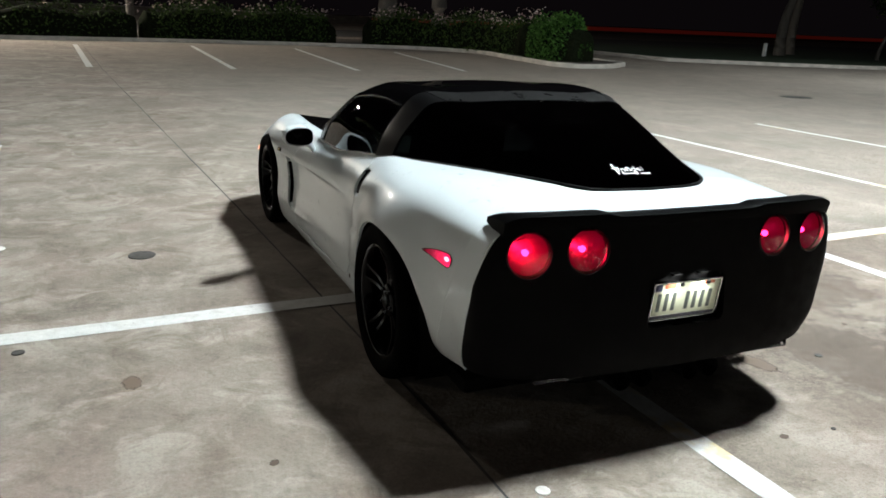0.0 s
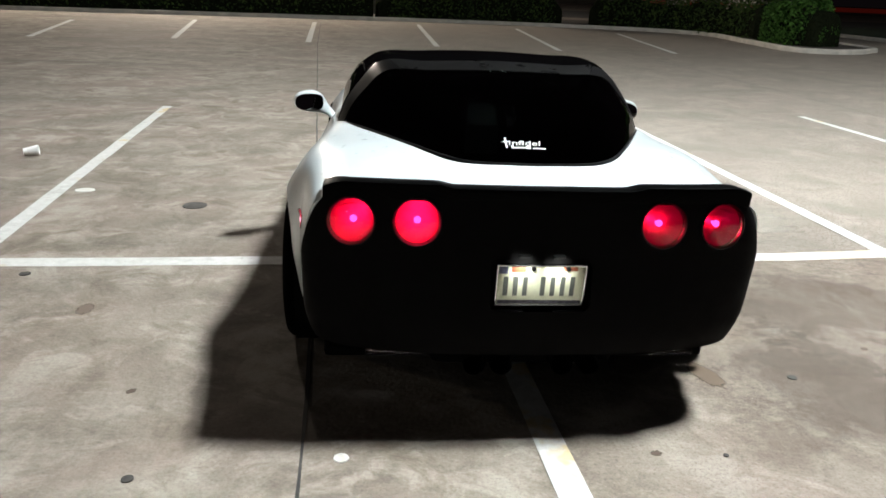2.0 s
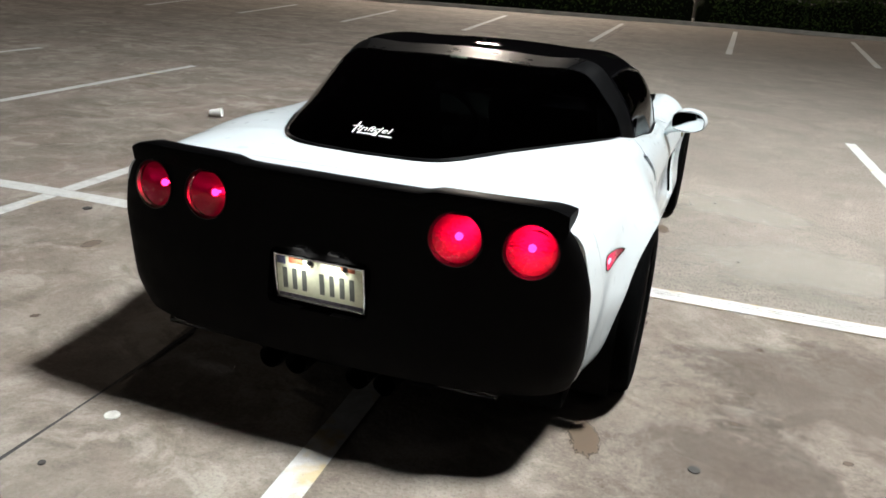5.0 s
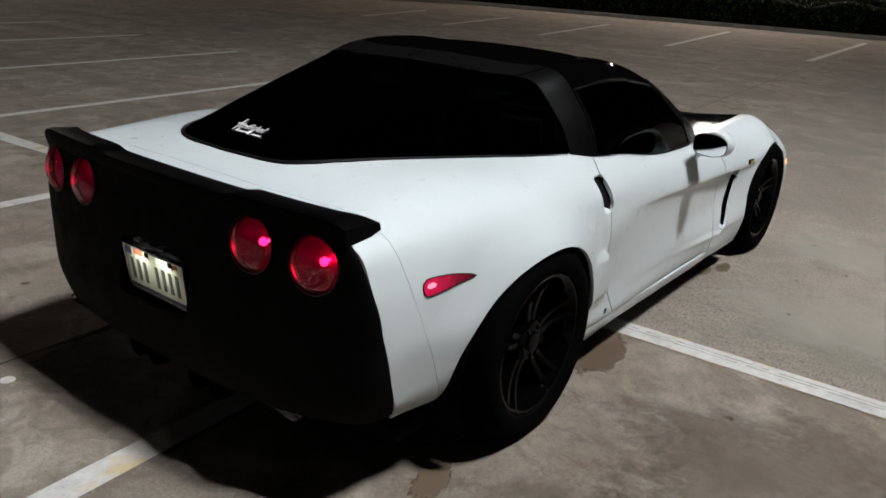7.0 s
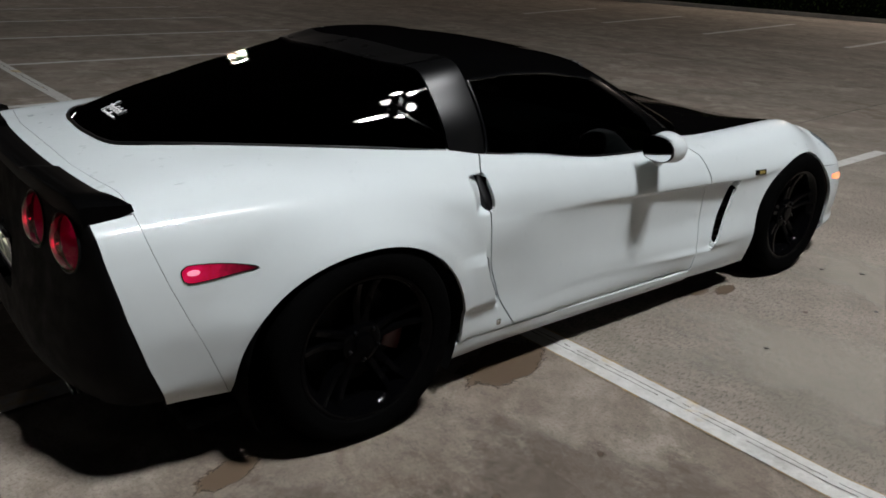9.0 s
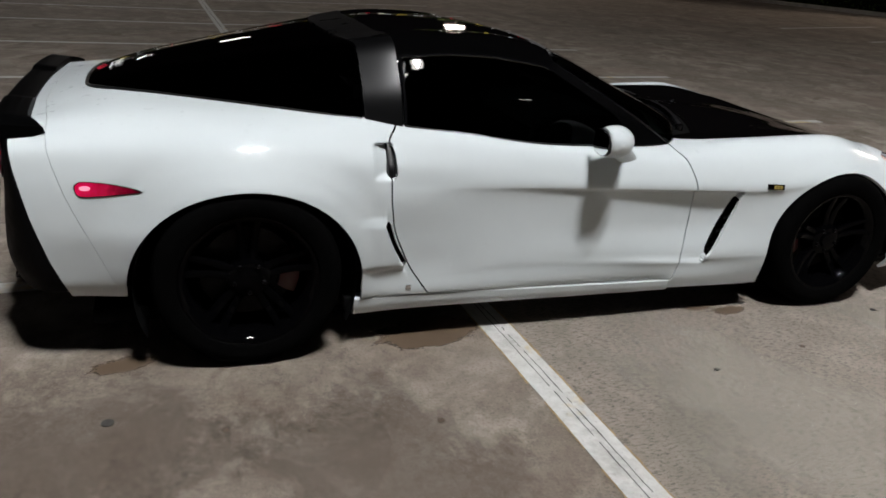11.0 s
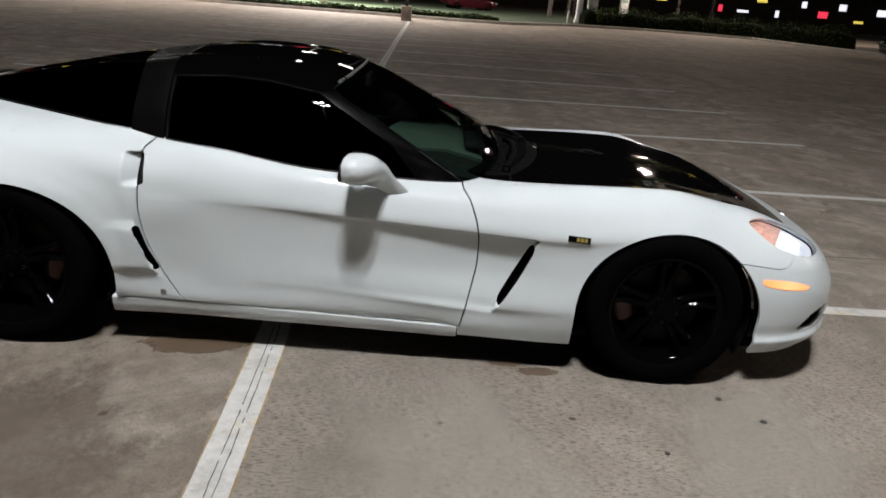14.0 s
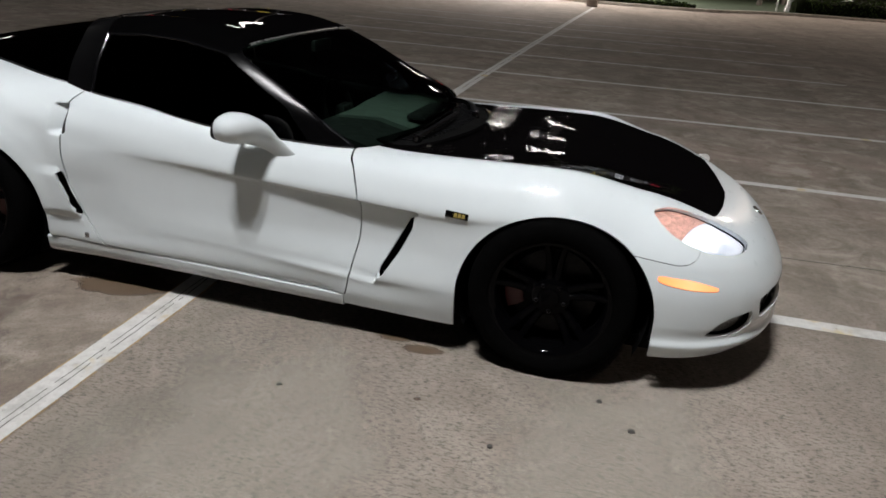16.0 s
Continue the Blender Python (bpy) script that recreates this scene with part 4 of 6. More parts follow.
for sh in (headlamp, headlamp.mirrored()):
    sx = 1 if sh.v[:, 0].mean() > 0 else -1
    lampbox = sh.lifted(-0.055).link("headlamp", DARK, CAR, "lit headlamp behind a clear lens", 0.0)
    sh.lifted(0.001).link("clear_lens", GLASS_CLEAR, lampbox, "clear plastic lens", 0.006)
    turn = sh.inside(lambda v: v[:, 1] - 3.192 + (np.abs(v[:, 0]) - 0.68) * 0.5).lifted(-0.018)
    beam = sh.inside(lambda v: 3.188 - v[:, 1] - (np.abs(v[:, 0]) - 0.68) * 0.5).lifted(-0.022)
    beam.link("beam_reflector", BEAM, lampbox, "glowing white reflector", 0.0)
    turn.link("turn_reflector", AMBER_REFLECTOR, lampbox, "orange turn-signal reflector", 0.0)
DUCT_GREY = plain("grey_duct_mesh", (0.16, 0.16, 0.155), 0.5, 0.2, 0.0, 160.0, 0.9).m
back = opening.lifted(-0.035)
duct, back = back.split(DUCT)
both("duct_mesh", duct, DUCT_GREY, "grey mesh in the corner duct", 0.0)
whole("grille_mesh", back, BLACK_SATIN, "black mesh in the lower grille", 0.0)
bm = bmesh.new()
for x in np.linspace(-0.52, 0.52, 27):
    box(x - 0.003, x + 0.003, 3.560 - 0.25 * x * x, 3.577 - 0.25 * x * x, 0.312, 0.402, 0, bm)
part("grille_bars", bm, BLACK_SATIN, CAR)
# nose badge: plain crossed shapes
bm = lathe([(-0.004, 0.027), (0.003, 0.025), (0.005, 0.0)], 24, "y")
bm.transform(Matrix.Translation((0, 3.489, 0.5605)) @ pose(0, 0, 0, 55) @ Matrix.Scale(1.4, 4, (1, 0, 0)))
part("nose_badge", bm, CHROME, CAR, "small oval nose badge")
BADGE_Y = plain("gold_badge_print", (0.26, 0.20, 0.05), 0.4, 0.0, 0.3).m
for sx in (1, -1):
    bm = box(-0.005, 0.005, -0.046, 0.046, -0.013, 0.013, 0.002)
    m = Matrix.Translation((sx * 0.8765, 2.294, 0.606)) @ pose(0, 0, 0, -3, -sx * 12, -sx * 1.5)
    bm.transform(m)
    ob = part("fender_badge", bm, BLACK_GLOSS, CAR, "black fender badge with gold print")
    for y0 in (-0.012, 0.004, 0.020):
        bm = box(sx * 0.0048, sx * 0.0062, y0, y0 + 0.013, -0.008, 0.008)
        bm.transform(m)
        part("badge_bar", bm, BADGE_Y, ob)
    bm = box(-0.002, 0.003, -0.011, 0.011, -0.011, 0.011, 0.003)
    bm.transform(Matrix.Translation((sx * 0.8715, 0.610, 0.248)))
    part("emblem_tile", bm, CHROME, CAR, "small square emblem ahead of the rear wheel")
# dark backs of the side vents
for sx in (1, -1):
    for y0, y1, z0, z1 in ((1.95, 2.17, 0.28, 0.58), (0.48, 0.62, 0.33, 0.54)):
        part("vent_back", box(sx * 0.80, sx * 0.808, y0, y1, z0, z1), DARK, CAR)

# ---- greenhouse
ZB = spline([(-0.556, 0.911), (-0.486, 0.923), (-0.404, 0.9245), (-0.28, 0.922), (-0.15, 0.9165), (0.0, 0.9095), (0.20, 0.8985), (0.43, 0.882), (0.60, 0.861), (0.90, 0.822), (1.20, 0.788), (1.50, 0.774), (1.80, 0.766), (1.90, 0.781), (2.0, 0.812)])
ZT = spline([(-0.556, 0.912), (-0.459, 0.956), (-0.304, 1.008), (-0.155, 1.044), (0.066, 1.094), (0.385, 1.150), (0.764, 1.193), (1.01, 1.190), (1.20, 1.168), (1.40, 1.110), (1.70, 0.976), (1.90, 0.882), (2.0, 0.818)])
# rounder at the hatch and the screen, upright sides and a flatter top over the doors: heights of the section at fixed shares of its width
WIDTHS = np.array([1.0, 0.947, 0.865, 0.745, 0.44, 0.0])
HEIGHTS = spline([(-0.55, 0.0, 0.328, 0.531, 0.743, 0.902, 1.0), (-0.15, 0.0, 0.216, 0.470, 0.768, 0.903, 1.0), (0.12, 0.0, 0.242, 0.500, 0.797, 0.920, 1.0), (0.40, 0.0, 0.285, 0.547, 0.849, 0.947, 1.0), (0.62, 0.0, 0.342, 0.623, 0.910, 0.960, 1.0), (0.90, 0.0, 0.455, 0.714, 0.935, 0.971, 1.0), (1.25, 0.0, 0.529, 0.761, 0.895, 0.976, 1.0), (1.60, 0.0, 0.48, 0.67, 0.80, 0.950, 1.0), (2.0, 0.0, 0.45, 0.62, 0.75, 0.93, 1.0)])


def cabin_row(y):
    xb, zb, zt = float(BASE(y)[0]), float(ZB(y)[0]), float(ZT(y)[0])
    return smooth_curve(np.array([(xb * w, y, zb + (zt - zb) * h) for w, h in zip(WIDTHS, np.ravel(HEIGHTS(y)))]), 8)


def cabin_z(x, y):
    """The height of the glass and roof at a place of the plan."""
    row = cabin_row(y)
    return float(np.interp(abs(x), row[::-1, 0], row[::-1, 2]))


ys = np.concatenate([[-0.556, -0.5558, -0.555, -0.553, -0.550, -0.546], np.arange(-0.541, 1.985, 0.016), [1.985, 1.99, 1.994, 1.997, 1.999, 2.0]])
cab = [cabin_row(y) for y in ys]
cabin = Sheet.grid(np.array(cab))
SCREEN_EDGE = interp([(0.70, 1.90), (0.757, 1.83), (0.80, 1.765), (0.885, 1.625), (0.975, 1.468), (1.05, 1.325), (1.085, 1.262), (1.10, 1.250), (1.118, 1.272), (1.131, 1.295), (1.145, 1.318), (1.25, 1.33)])
crown = lambda v: np.clip(1 - (v[:, 0] / 0.52) ** 2, 0, 1)
hatch, rest = cabin.split(lambda v: v[:, 1] - 0.452 + 0.075 * crown(v))
halo, rest = rest.split(lambda v: v[:, 1] - 0.592 + 0.04 * crown(v))
screen, rest = rest.split(lambda v: SCREEN_EDGE(v[:, 2]) - v[:, 1])
WINDOW = polygon(rounded([(0.598, 0.60), (0.598, 1.099), (0.79, 1.116), (0.99, 1.112), (1.20, 1.082), (1.51, 0.902), (1.62, 0.775), (1.66, 0.60)], 3, 0.06))
window, rest = rest.split(WINDOW)
roof, pillar = rest.split(lambda v: np.maximum(v[:, 1] - 1.335, 1.085 - v[:, 2]))
whole("hatch_glass", hatch.inside(lambda v: v[:, 1] - 0.446 + 0.075 * crown(v)), GLASS_DARK, "black-tinted wraparound hatch glass", 0.006)
_cap = lambda v: np.abs(v[:, 0]) - 0.458 - 0.31 * (v[:, 1] - 0.435)
both("roof_hoop", halo.outside(_cap).lifted(0.004), CARBON, "dark carbon-look side of the roof hoop", 0.016)
whole("hoop_cap", halo.inside(lambda v: _cap(v) + 0.003).lifted(0.006), HOOP_CAP, "satin black cap over the roof hoop", 0.016)
whole("roof_panel", roof.lifted(0.002), ROOF_GLOSS, "gloss black lift-off roof panel", 0.014)
whole("windscreen", screen, GLASS_FRONT, "clear raked windscreen", 0.006)
both("side_window", window.lifted(-0.003), GLASS_SIDE, "dark tinted side window", 0.006)
both("windscreen_pillar", pillar.inside(lambda v: np.maximum(0.35 - v[:, 0], 0.62 - v[:, 1])).lifted(0.002), PILLAR, "satin black windscreen pillar", 0.014)
# trims: over the side window, and along the windscreen's edge


def cabin_x(y, z):
    """The half width of the cabin at a place along it and a height."""
    row = cabin_row(y)
    return float(np.interp(z, row[:, 2], row[:, 0]))


TRIM = plain("gloss_black_trim", (0.004, 0.004, 0.0045), 0.12, 0.0, 0.0, 50.0, 0.2, 0.6).m
for sx in (1, -1):
    path = [(sx * (cabin_x(y, z) + 0.002), y, z) for y, z in zip(np.linspace(0.60, 1.215, 26), np.interp(np.linspace(0.60, 1.215, 26), [0.598, 0.79, 0.99, 1.20, 1.22], [1.101, 1.118, 1.114, 1.084, 1.074]))]
    part("window_trim", sweep(path, circle(0.006, 8)), TRIM, CAR, "gloss black trim over the side window")
    path = [(sx * (cabin_x(0.604, z) + 0.001), 0.604, z) for z in np.linspace(0.868, 1.100, 14)]
    part("window_rear_trim", sweep(path, circle(0.007, 8)), TRIM, CAR, "gloss black bead behind the side window")
    zs = np.linspace(0.775, 1.095, 26)
    path = [(sx * (cabin_x(float(SCREEN_EDGE(z)), z) + 0.001), float(SCREEN_EDGE(z)), z + 0.001) for z in zs]
    part("windscreen_trim", sweep(path, circle(0.005, 8)), TRIM, CAR, "gloss black edge of the windscreen")
# seam strip between roof and windscreen, its highlight put into a pale metal colour
_front = lambda x: next(y for y in np.arange(1.20, 1.40, 0.002) if y >= float(SCREEN_EDGE(cabin_z(x, y))))
path = [(x, _front(x) - 0.004, cabin_z(x, _front(x)) + 0.003) for x in np.linspace(-0.57, 0.57, 39)]
part("roof_front_trim", sweep(path, circle(0.006, 8)), TRIM_HIGHLIGHT, CAR, "seam trim between roof and windscreen, pale for its highlight")
# rubber round the hatch glass and along the belt
for sx in (1, -1):
    path = [(sx * (float(BASE(y)[0]) - 0.002), y, float(ZB(y)[0]) + 0.002) for y in np.linspace(0.60, 1.80, 30)]
    part("belt_seal", sweep(path, circle(0.006, 6)), BLACK_SATIN, CAR)
path = [(sx * float(BASE(y)[0]), y, float(ZB(y)[0]) + 0.001) for sx, run in ((1, 0.44 - 0.995 * np.linspace(0, 1, 80) ** 0.6), (-1, 0.44 - 0.995 * np.linspace(1, 0, 80) ** 0.6)) for y in run]
part("hatch_seal", sweep(path, circle(0.007, 6)), BLACK_SATIN, CAR)
# cowl with its ribs, the hood's rear lip, wipers
path = [(x, 2.09 - 0.50 * x * x, 0.797 - 0.10 * x * x) for x in np.linspace(-0.58, 0.58, 31)]
cowl = part("cowl_panel", sweep(path, [(-0.10, -0.02), (0.10, -0.02), (0.10, 0.016), (0.0, 0.012), (-0.10, 0.002)]), DARK, CAR, "black cowl panel below the windscreen")
ribs = bmesh.new()
for x in np.linspace(-0.50, 0.50, 34):
    y, z = 2.085 - 0.50 * x * x, 0.8075 - 0.10 * x * x
    box(x - 0.0035, x + 0.0035, y - 0.05, y + 0.05, z - 0.002, z + 0.005, 0, ribs)
part("cowl_ribs", ribs, BLACK_SATIN, cowl)
path = [(x, 2.20 - 0.52 * x * x, 0.796 - 0.06 * x * x) for x in np.linspace(-0.57, 0.57, 31)]
part("hood_lip", sweep(path, [(-0.012, -0.008), (0.012, -0.008), (0.010, 0.003), (0.003, 0.006), (-0.012, 0.001)]), BLACK_GLOSS, CAR, "raised rear lip of the black hood")
for x0, x1 in ((0.50, -0.03), (-0.08, -0.54)):
    line = [x0 + (x1 - x0) * s for s in np.linspace(0, 1, 12)]
    pts = [(x, 2.13 - 0.50 * x * x - 0.085 * (k / 11), 0.828 - 0.11 * x * x + 0.020 * math.sin(math.pi * k / 11)) for k, x in enumerate(line)]
    arm = part("wiper_arm", sweep(pts, [(-0.009, -0.005), (0.009, -0.005), (0.007, 0.005), (-0.007, 0.005)], scale=lambda q: 1.2 - 0.5 * q), BLACK_SATIN, CAR)
    blade = [(p[0] + 0.01, p[1] - 0.022, p[2] + 0.002) for p in pts[2:]]
    part("wiper_blade", sweep(blade, [(-0.004, -0.012), (0.004, -0.012), (0.004, 0.007), (-0.004, 0.007)]), RUBBER, arm)
    pivot = lathe([(-0.03, 0.020), (0.002, 0.018), (0.008, 0.010), (0.009, 0.0)], 20, "z", (pts[0][0], pts[0][1], pts[0][2]))
    part("wiper_pivot", pivot, BLACK_GLOSS, arm)

# ---- mirrors: one smooth drop from the foot on the door to the rounded head
ARM = spline([(0.0, 0.780, 1.578, 0.684, 0.044, 0.030), (0.18, 0.818, 1.560, 0.720, 0.042, 0.029), (0.36, 0.856, 1.502, 0.774, 0.046, 0.036), (0.52, 0.893, 1.440, 0.822, 0.072, 0.056), (0.72, 0.950, 1.404, 0.841, 0.084, 0.063), (0.88, 1.010, 1.390, 0.843, 0.066, 0.052), (0.97, 1.042, 1.384, 0.842, 0.032, 0.026), (1.0, 1.050, 1.383, 0.842, 0.003, 0.003)])
BACK = lambda x, z=0.842: 1.350 - 0.16 * (x - 0.93) + 0.12 * (z - 0.842)
for sx in (1, -1):
    inward = 0.017 if sx > 0 else 0.0
    bm = bmesh.new()
    rows = []
    for s in np.concatenate([np.linspace(0, 0.9, 28), np.linspace(0.91, 1.0, 10)]):
        x, y, z, ry, rz = np.ravel(ARM(s))
        x -= inward * float(ease(s / 0.5))
        square = 1.0 - 0.26 * float(ease((s - 0.36) / 0.16))
        ring = []
        for k in range(32):
            a = 2 * math.pi * k / 32
            c, d = math.cos(a), math.sin(a)
            yy = y + ry * math.copysign(abs(c) ** (square if c < 0 else 1.0), c)
            zz = z + rz * math.copysign(abs(d) ** (0.5 + 0.5 * square if c < 0 else 1.0), d)
            ring.append(bm.verts.new((sx * x, max(yy, BACK(x, zz)) if s > 0.3 else yy, zz)))
        rows.append(ring)
    for a, b in zip(rows, rows[1:]):
        for k in range(32):
            bm.faces.new((a[k], a[(k + 1) % 32], b[(k + 1) % 32], b[k]))
    bm.faces.new(rows[0]), bm.faces.new(rows[-1])
    bmesh.ops.recalc_face_normals(bm, faces=bm.faces)
    head = part("door_mirror", bm, WHITE, CAR, "smooth white door mirror")

    def pane(grow, lift, tilt, bulge=0.0):
        """A rounded pane on the head's flat back, a little convex."""
        bm = bmesh.new()
        rings = []
        for size in (1.0, 0.8, 0.6, 0.4, 0.2):
            ring = []
            for k in range(48):
                a = 2 * math.pi * k / 48
                c, d = math.cos(a), math.sin(a)
                x = (0.078 + grow) * math.copysign(abs(c) ** 0.64, c) * size
                high = 0.046 if x < 0 else 0.046 - 0.45 * max(0.0, x - 0.020) ** 1.4
                z = (high + grow) * math.copysign(abs(d) ** 0.64, d) * size
                out = bulge * (1 - (x / 0.09) ** 2 - (z / 0.09) ** 2)
                ring.append(bm.verts.new((sx * (0.955 - inward + x), BACK(0.955 + x, 0.839 + z) - lift - out + tilt * z, 0.839 + z)))
            rings.append(ring)
        back = [bm.verts.new((v.co.x, v.co.y + 0.014, v.co.z)) for v in rings[0]]
        for p, q in zip([back] + rings, rings):
            for i in range(48):
                bm.faces.new((p[i], p[(i + 1) % 48], q[(i + 1) % 48], q[i]))
        bm.faces.new(rings[-1])
        bmesh.ops.recalc_face_normals(bm, faces=bm.faces)
        return bm

    part("mirror_bezel", pane(0.0025, 0.0012, 0.0), BLACK_SATIN, head, "black edge round the mirror glass")
    part("mirror_glass", pane(0.0, 0.0030, -0.045 if sx > 0 else 0.0, 0.0026 if sx > 0 else 0.0), MIRROR, head, "convex mirror glass set in the white head")

# ---- cabin inside
def seat(x):
    bm = box(x - 0.25, x + 0.25, 0.72, 1.22, 0.26, 0.42, 0.06)
    part("seat_cushion", bm, LEATHER, CAR, "pale grey seat cushion")
    bm = box(x - 0.24, x + 0.24, 0.0, 0.13, 0.0, 0.62, 0.055)
    bm.transform(Matrix.Translation((0, 0.60, 0.40)) @ pose(0, 0, 0, 18))
    ob = part("seat_back", bm, LEATHER, CAR, "pale grey seat back with black insert")
    bm = box(x - 0.12, x + 0.12, 0.115, 0.145, 0.06, 0.46, 0.012)
    bm.transform(Matrix.Translation((0, 0.60, 0.40)) @ pose(0, 0, 0, 18))
    part("seat_insert", bm, DASH, ob)


seat(0.36), seat(-0.36)
path = [(x, 1.62 - 0.10 * x * x, 0.0) for x in np.linspace(-0.62, 0.62, 21)]
dash = part("dashboard", sweep([p for p in path if p[0] < 0.24], [(-0.30, 0.76), (-0.12, 0.80), (0.10, 0.79), (0.22, 0.72), (0.24, 0.55), (-0.05, 0.45), (-0.30, 0.45)]), DASH_TOP, CAR, "pale grey-green dashboard")
# passenger end takes a black material to stand for the shade on it
part("passenger_pad", sweep([p for p in path if p[0] > 0.20], [(-0.30, 0.76), (-0.12, 0.80), (0.10, 0.79), (0.22, 0.72), (0.24, 0.55), (-0.05, 0.45), (-0.30, 0.45)]), DASH, dash, "passenger end of the dashboard, coloured dark for shade")
part("dash_vent", box(-0.32, 0.10, 1.83, 1.93, 0.790, 0.812, 0.010), DASH, dash, "black vent on the dashboard")
ring = [(-0.36 + 0.18 * math.cos(a), 1.30 - 0.065 * math.sin(a), 0.70 + 0.168 * math.sin(a)) for a in np.linspace(0, 2 * math.pi, 33)]
wheel_ring = part("steering_wheel", sweep(ring, circle(0.015, 8), caps=False, up=(0, 1, 0.38)), DASH, CAR)
part("steering_hub", box(-0.43, -0.29, 1.30, 1.36, 0.66, 0.74, 0.02), DASH, wheel_ring)
part("cabin_floor", box(-0.62, 0.62, -0.50, 2.0, 0.18, 0.22), DASH, CAR)
part("rear_shelf", box(-0.56, 0.56, -0.45, 0.45, 0.60, 0.64), DASH, CAR)
part("inside_mirror", box(-0.10, 0.10, 1.33, 1.355, 1.055, 1.11, 0.01), DASH, CAR)

# ---- underbody and wheel wells
for sx in (1, -1):
    part("inner_sill", box(sx * 0.775 - 0.065, sx * 0.775 + 0.065, 0.36, 1.86, 0.15, 0.208, 0.01), DARK, CAR)
part("underbody", box(-0.76, 0.76, -0.55, 3.25, 0.135, 0.20, 0.02), DARK, CAR)
for cy, r in ((0.0, 0.40), (FRONT_AXLE, 0.375)):
    for sx in (1, -1):
        bm = bmesh.new()
        pts = [(cy + r * math.cos(a), 0.30 + r * math.sin(a)) for a in np.linspace(-0.45, math.pi + 0.45, 40)]
        a = [bm.verts.new((sx * (0.885 if cy < 1 else 0.840), y, z)) for y, z in pts]
        b = [bm.verts.new((sx * 0.55, y, z)) for y, z in pts]
        for i in range(39):
            bm.faces.new((a[i], a[i + 1], b[i + 1], b[i]))
        bm.faces.new(b)
        part("wheel_well", bm, DARK, CAR)


# ---- wheels
def wheel(sx, cy, r, half, rim):
    """A gloss black five-spoke alloy of split spokes; the outer face looks along +x."""
    m = Matrix.Translation((sx * (0.925 - half), cy, r)) if sx > 0 else Matrix.Translation((-(0.925 - half), cy, r)) @ pose(0, 0, 0, 0, 0, 180)
    if cy == 0.0:
        m = Matrix.Translation((sx * 0.018, 0, 0)) @ m
    else:
        m = Matrix.Translation((-sx * 0.014, 0, 0)) @ m
    e = half
    tyre = lathe([(e - 0.035, rim), (e - 0.012, rim + 0.012), (e, rim + (r - rim) * 0.45), (e - 0.006, r - 0.022), (e - 0.022, r - 0.006), (e - 0.045, r), (0.05, r + 0.001), (0.05, r - 0.007), (0.042, r - 0.007), (0.042, r + 0.001), (0.0, r + 0.002),
                  (-0.042, r + 0.001), (-0.042, r - 0.007), (-0.05, r - 0.007), (-0.05, r + 0.001), (-e + 0.045, r), (-e + 0.015, r - 0.012), (-e, rim + 0.03), (-e + 0.03, rim)], 72)
    for v in tyre.verts:
        if v.co.z < -r + 0.012:
            v.co.z = -r + 0.004 + (v.co.z + r) * 0.3
    tyre.transform(m)
    barrel = lathe([(e - 0.030, rim + 0.004), (e - 0.018, rim + 0.006), (e - 0.018, rim - 0.002), (e - 0.024, rim - 0.010), (e - 0.034, rim - 0.019), (e - 0.048, rim - 0.026), (e - 0.07, rim - 0.030), (-e + 0.05, rim - 0.036), (-e + 0.03, rim)], 72)
    barrel.transform(m)
    top = part("wheel", barrel, BARREL, CAR, "gloss black split five-spoke alloy wheel")
    part("tyre", tyre, RUBBER, top, "low-profile black tyre")
    for k in range(5):
        for d in (-1, 1):
            a0, a1 = 2 * math.pi * k / 5 + 0.5 * math.pi + d * 0.075 / 0.9, 2 * math.pi * k / 5 + 0.5 * math.pi + d * 0.155
            bm = bmesh.new()
            rr = []
            for s in np.linspace(0, 1, 7):
                rad = 0.045 + (rim - 0.055) * s
                a = a0 * (1 - s) + a1 * s + d * 0.14 * (1 - s) ** 2
                w, out = 0.0155 - 0.003 * s, e - 0.062 + 0.036 * s - 0.018 * math.sin(math.pi * s)
                c, sn = math.cos(a), math.sin(a)
                quad = []
                for off, x in ((-w, out - 0.04), (-w, out - 0.006), (-w * 0.6, out), (w * 0.6, out), (w, out - 0.006), (w, out - 0.04)):
                    quad.append(bm.verts.new((x, rad * c - off * sn, rad * sn + off * c)))
                rr.append(quad)
            for p, q in zip(rr, rr[1:]):
                for i in range(6):
                    bm.faces.new((p[i], p[(i + 1) % 6], q[(i + 1) % 6], q[i]))
            bm.faces.new(rr[0]), bm.faces.new(rr[-1])
            bmesh.ops.recalc_face_normals(bm, faces=bm.faces)
            bm.transform(m)
            part("spoke", bm, WHEEL_BLACK, top)
    hub = lathe([(e - 0.11, 0.078), (e - 0.062, 0.074), (e - 0.054, 0.06), (e - 0.056, 0.036), (e - 0.046, 0.033), (e - 0.043, 0.0)], 32)
    hub.transform(m)
    part("hub", hub, WHEEL_BLACK, top)
    for k in range(5):
        a = 2 * math.pi * (k + 0.5) / 5 + 0.5 * math.pi
        nut = lathe([(e - 0.075, 0.010), (e - 0.052, 0.0095), (e - 0.048, 0.006), (e - 0.047, 0.0)], 6, "x", (0, 0.056 * math.cos(a), 0.056 * math.sin(a)))
        nut.transform(m)
        part("wheel_nut", nut, NUT, top)
    disc = lathe([(e - 0.135, 0.085), (e - 0.135, 0.172), (e - 0.165, 0.172), (e - 0.165, 0.085)], 56, closed=True)
    disc.transform(m)
    part("brake_disc", disc, STEEL, CAR, "drilled steel brake disc")
    bm = bmesh.new()
    side = 1 if cy > 1 else -1
    rr = []
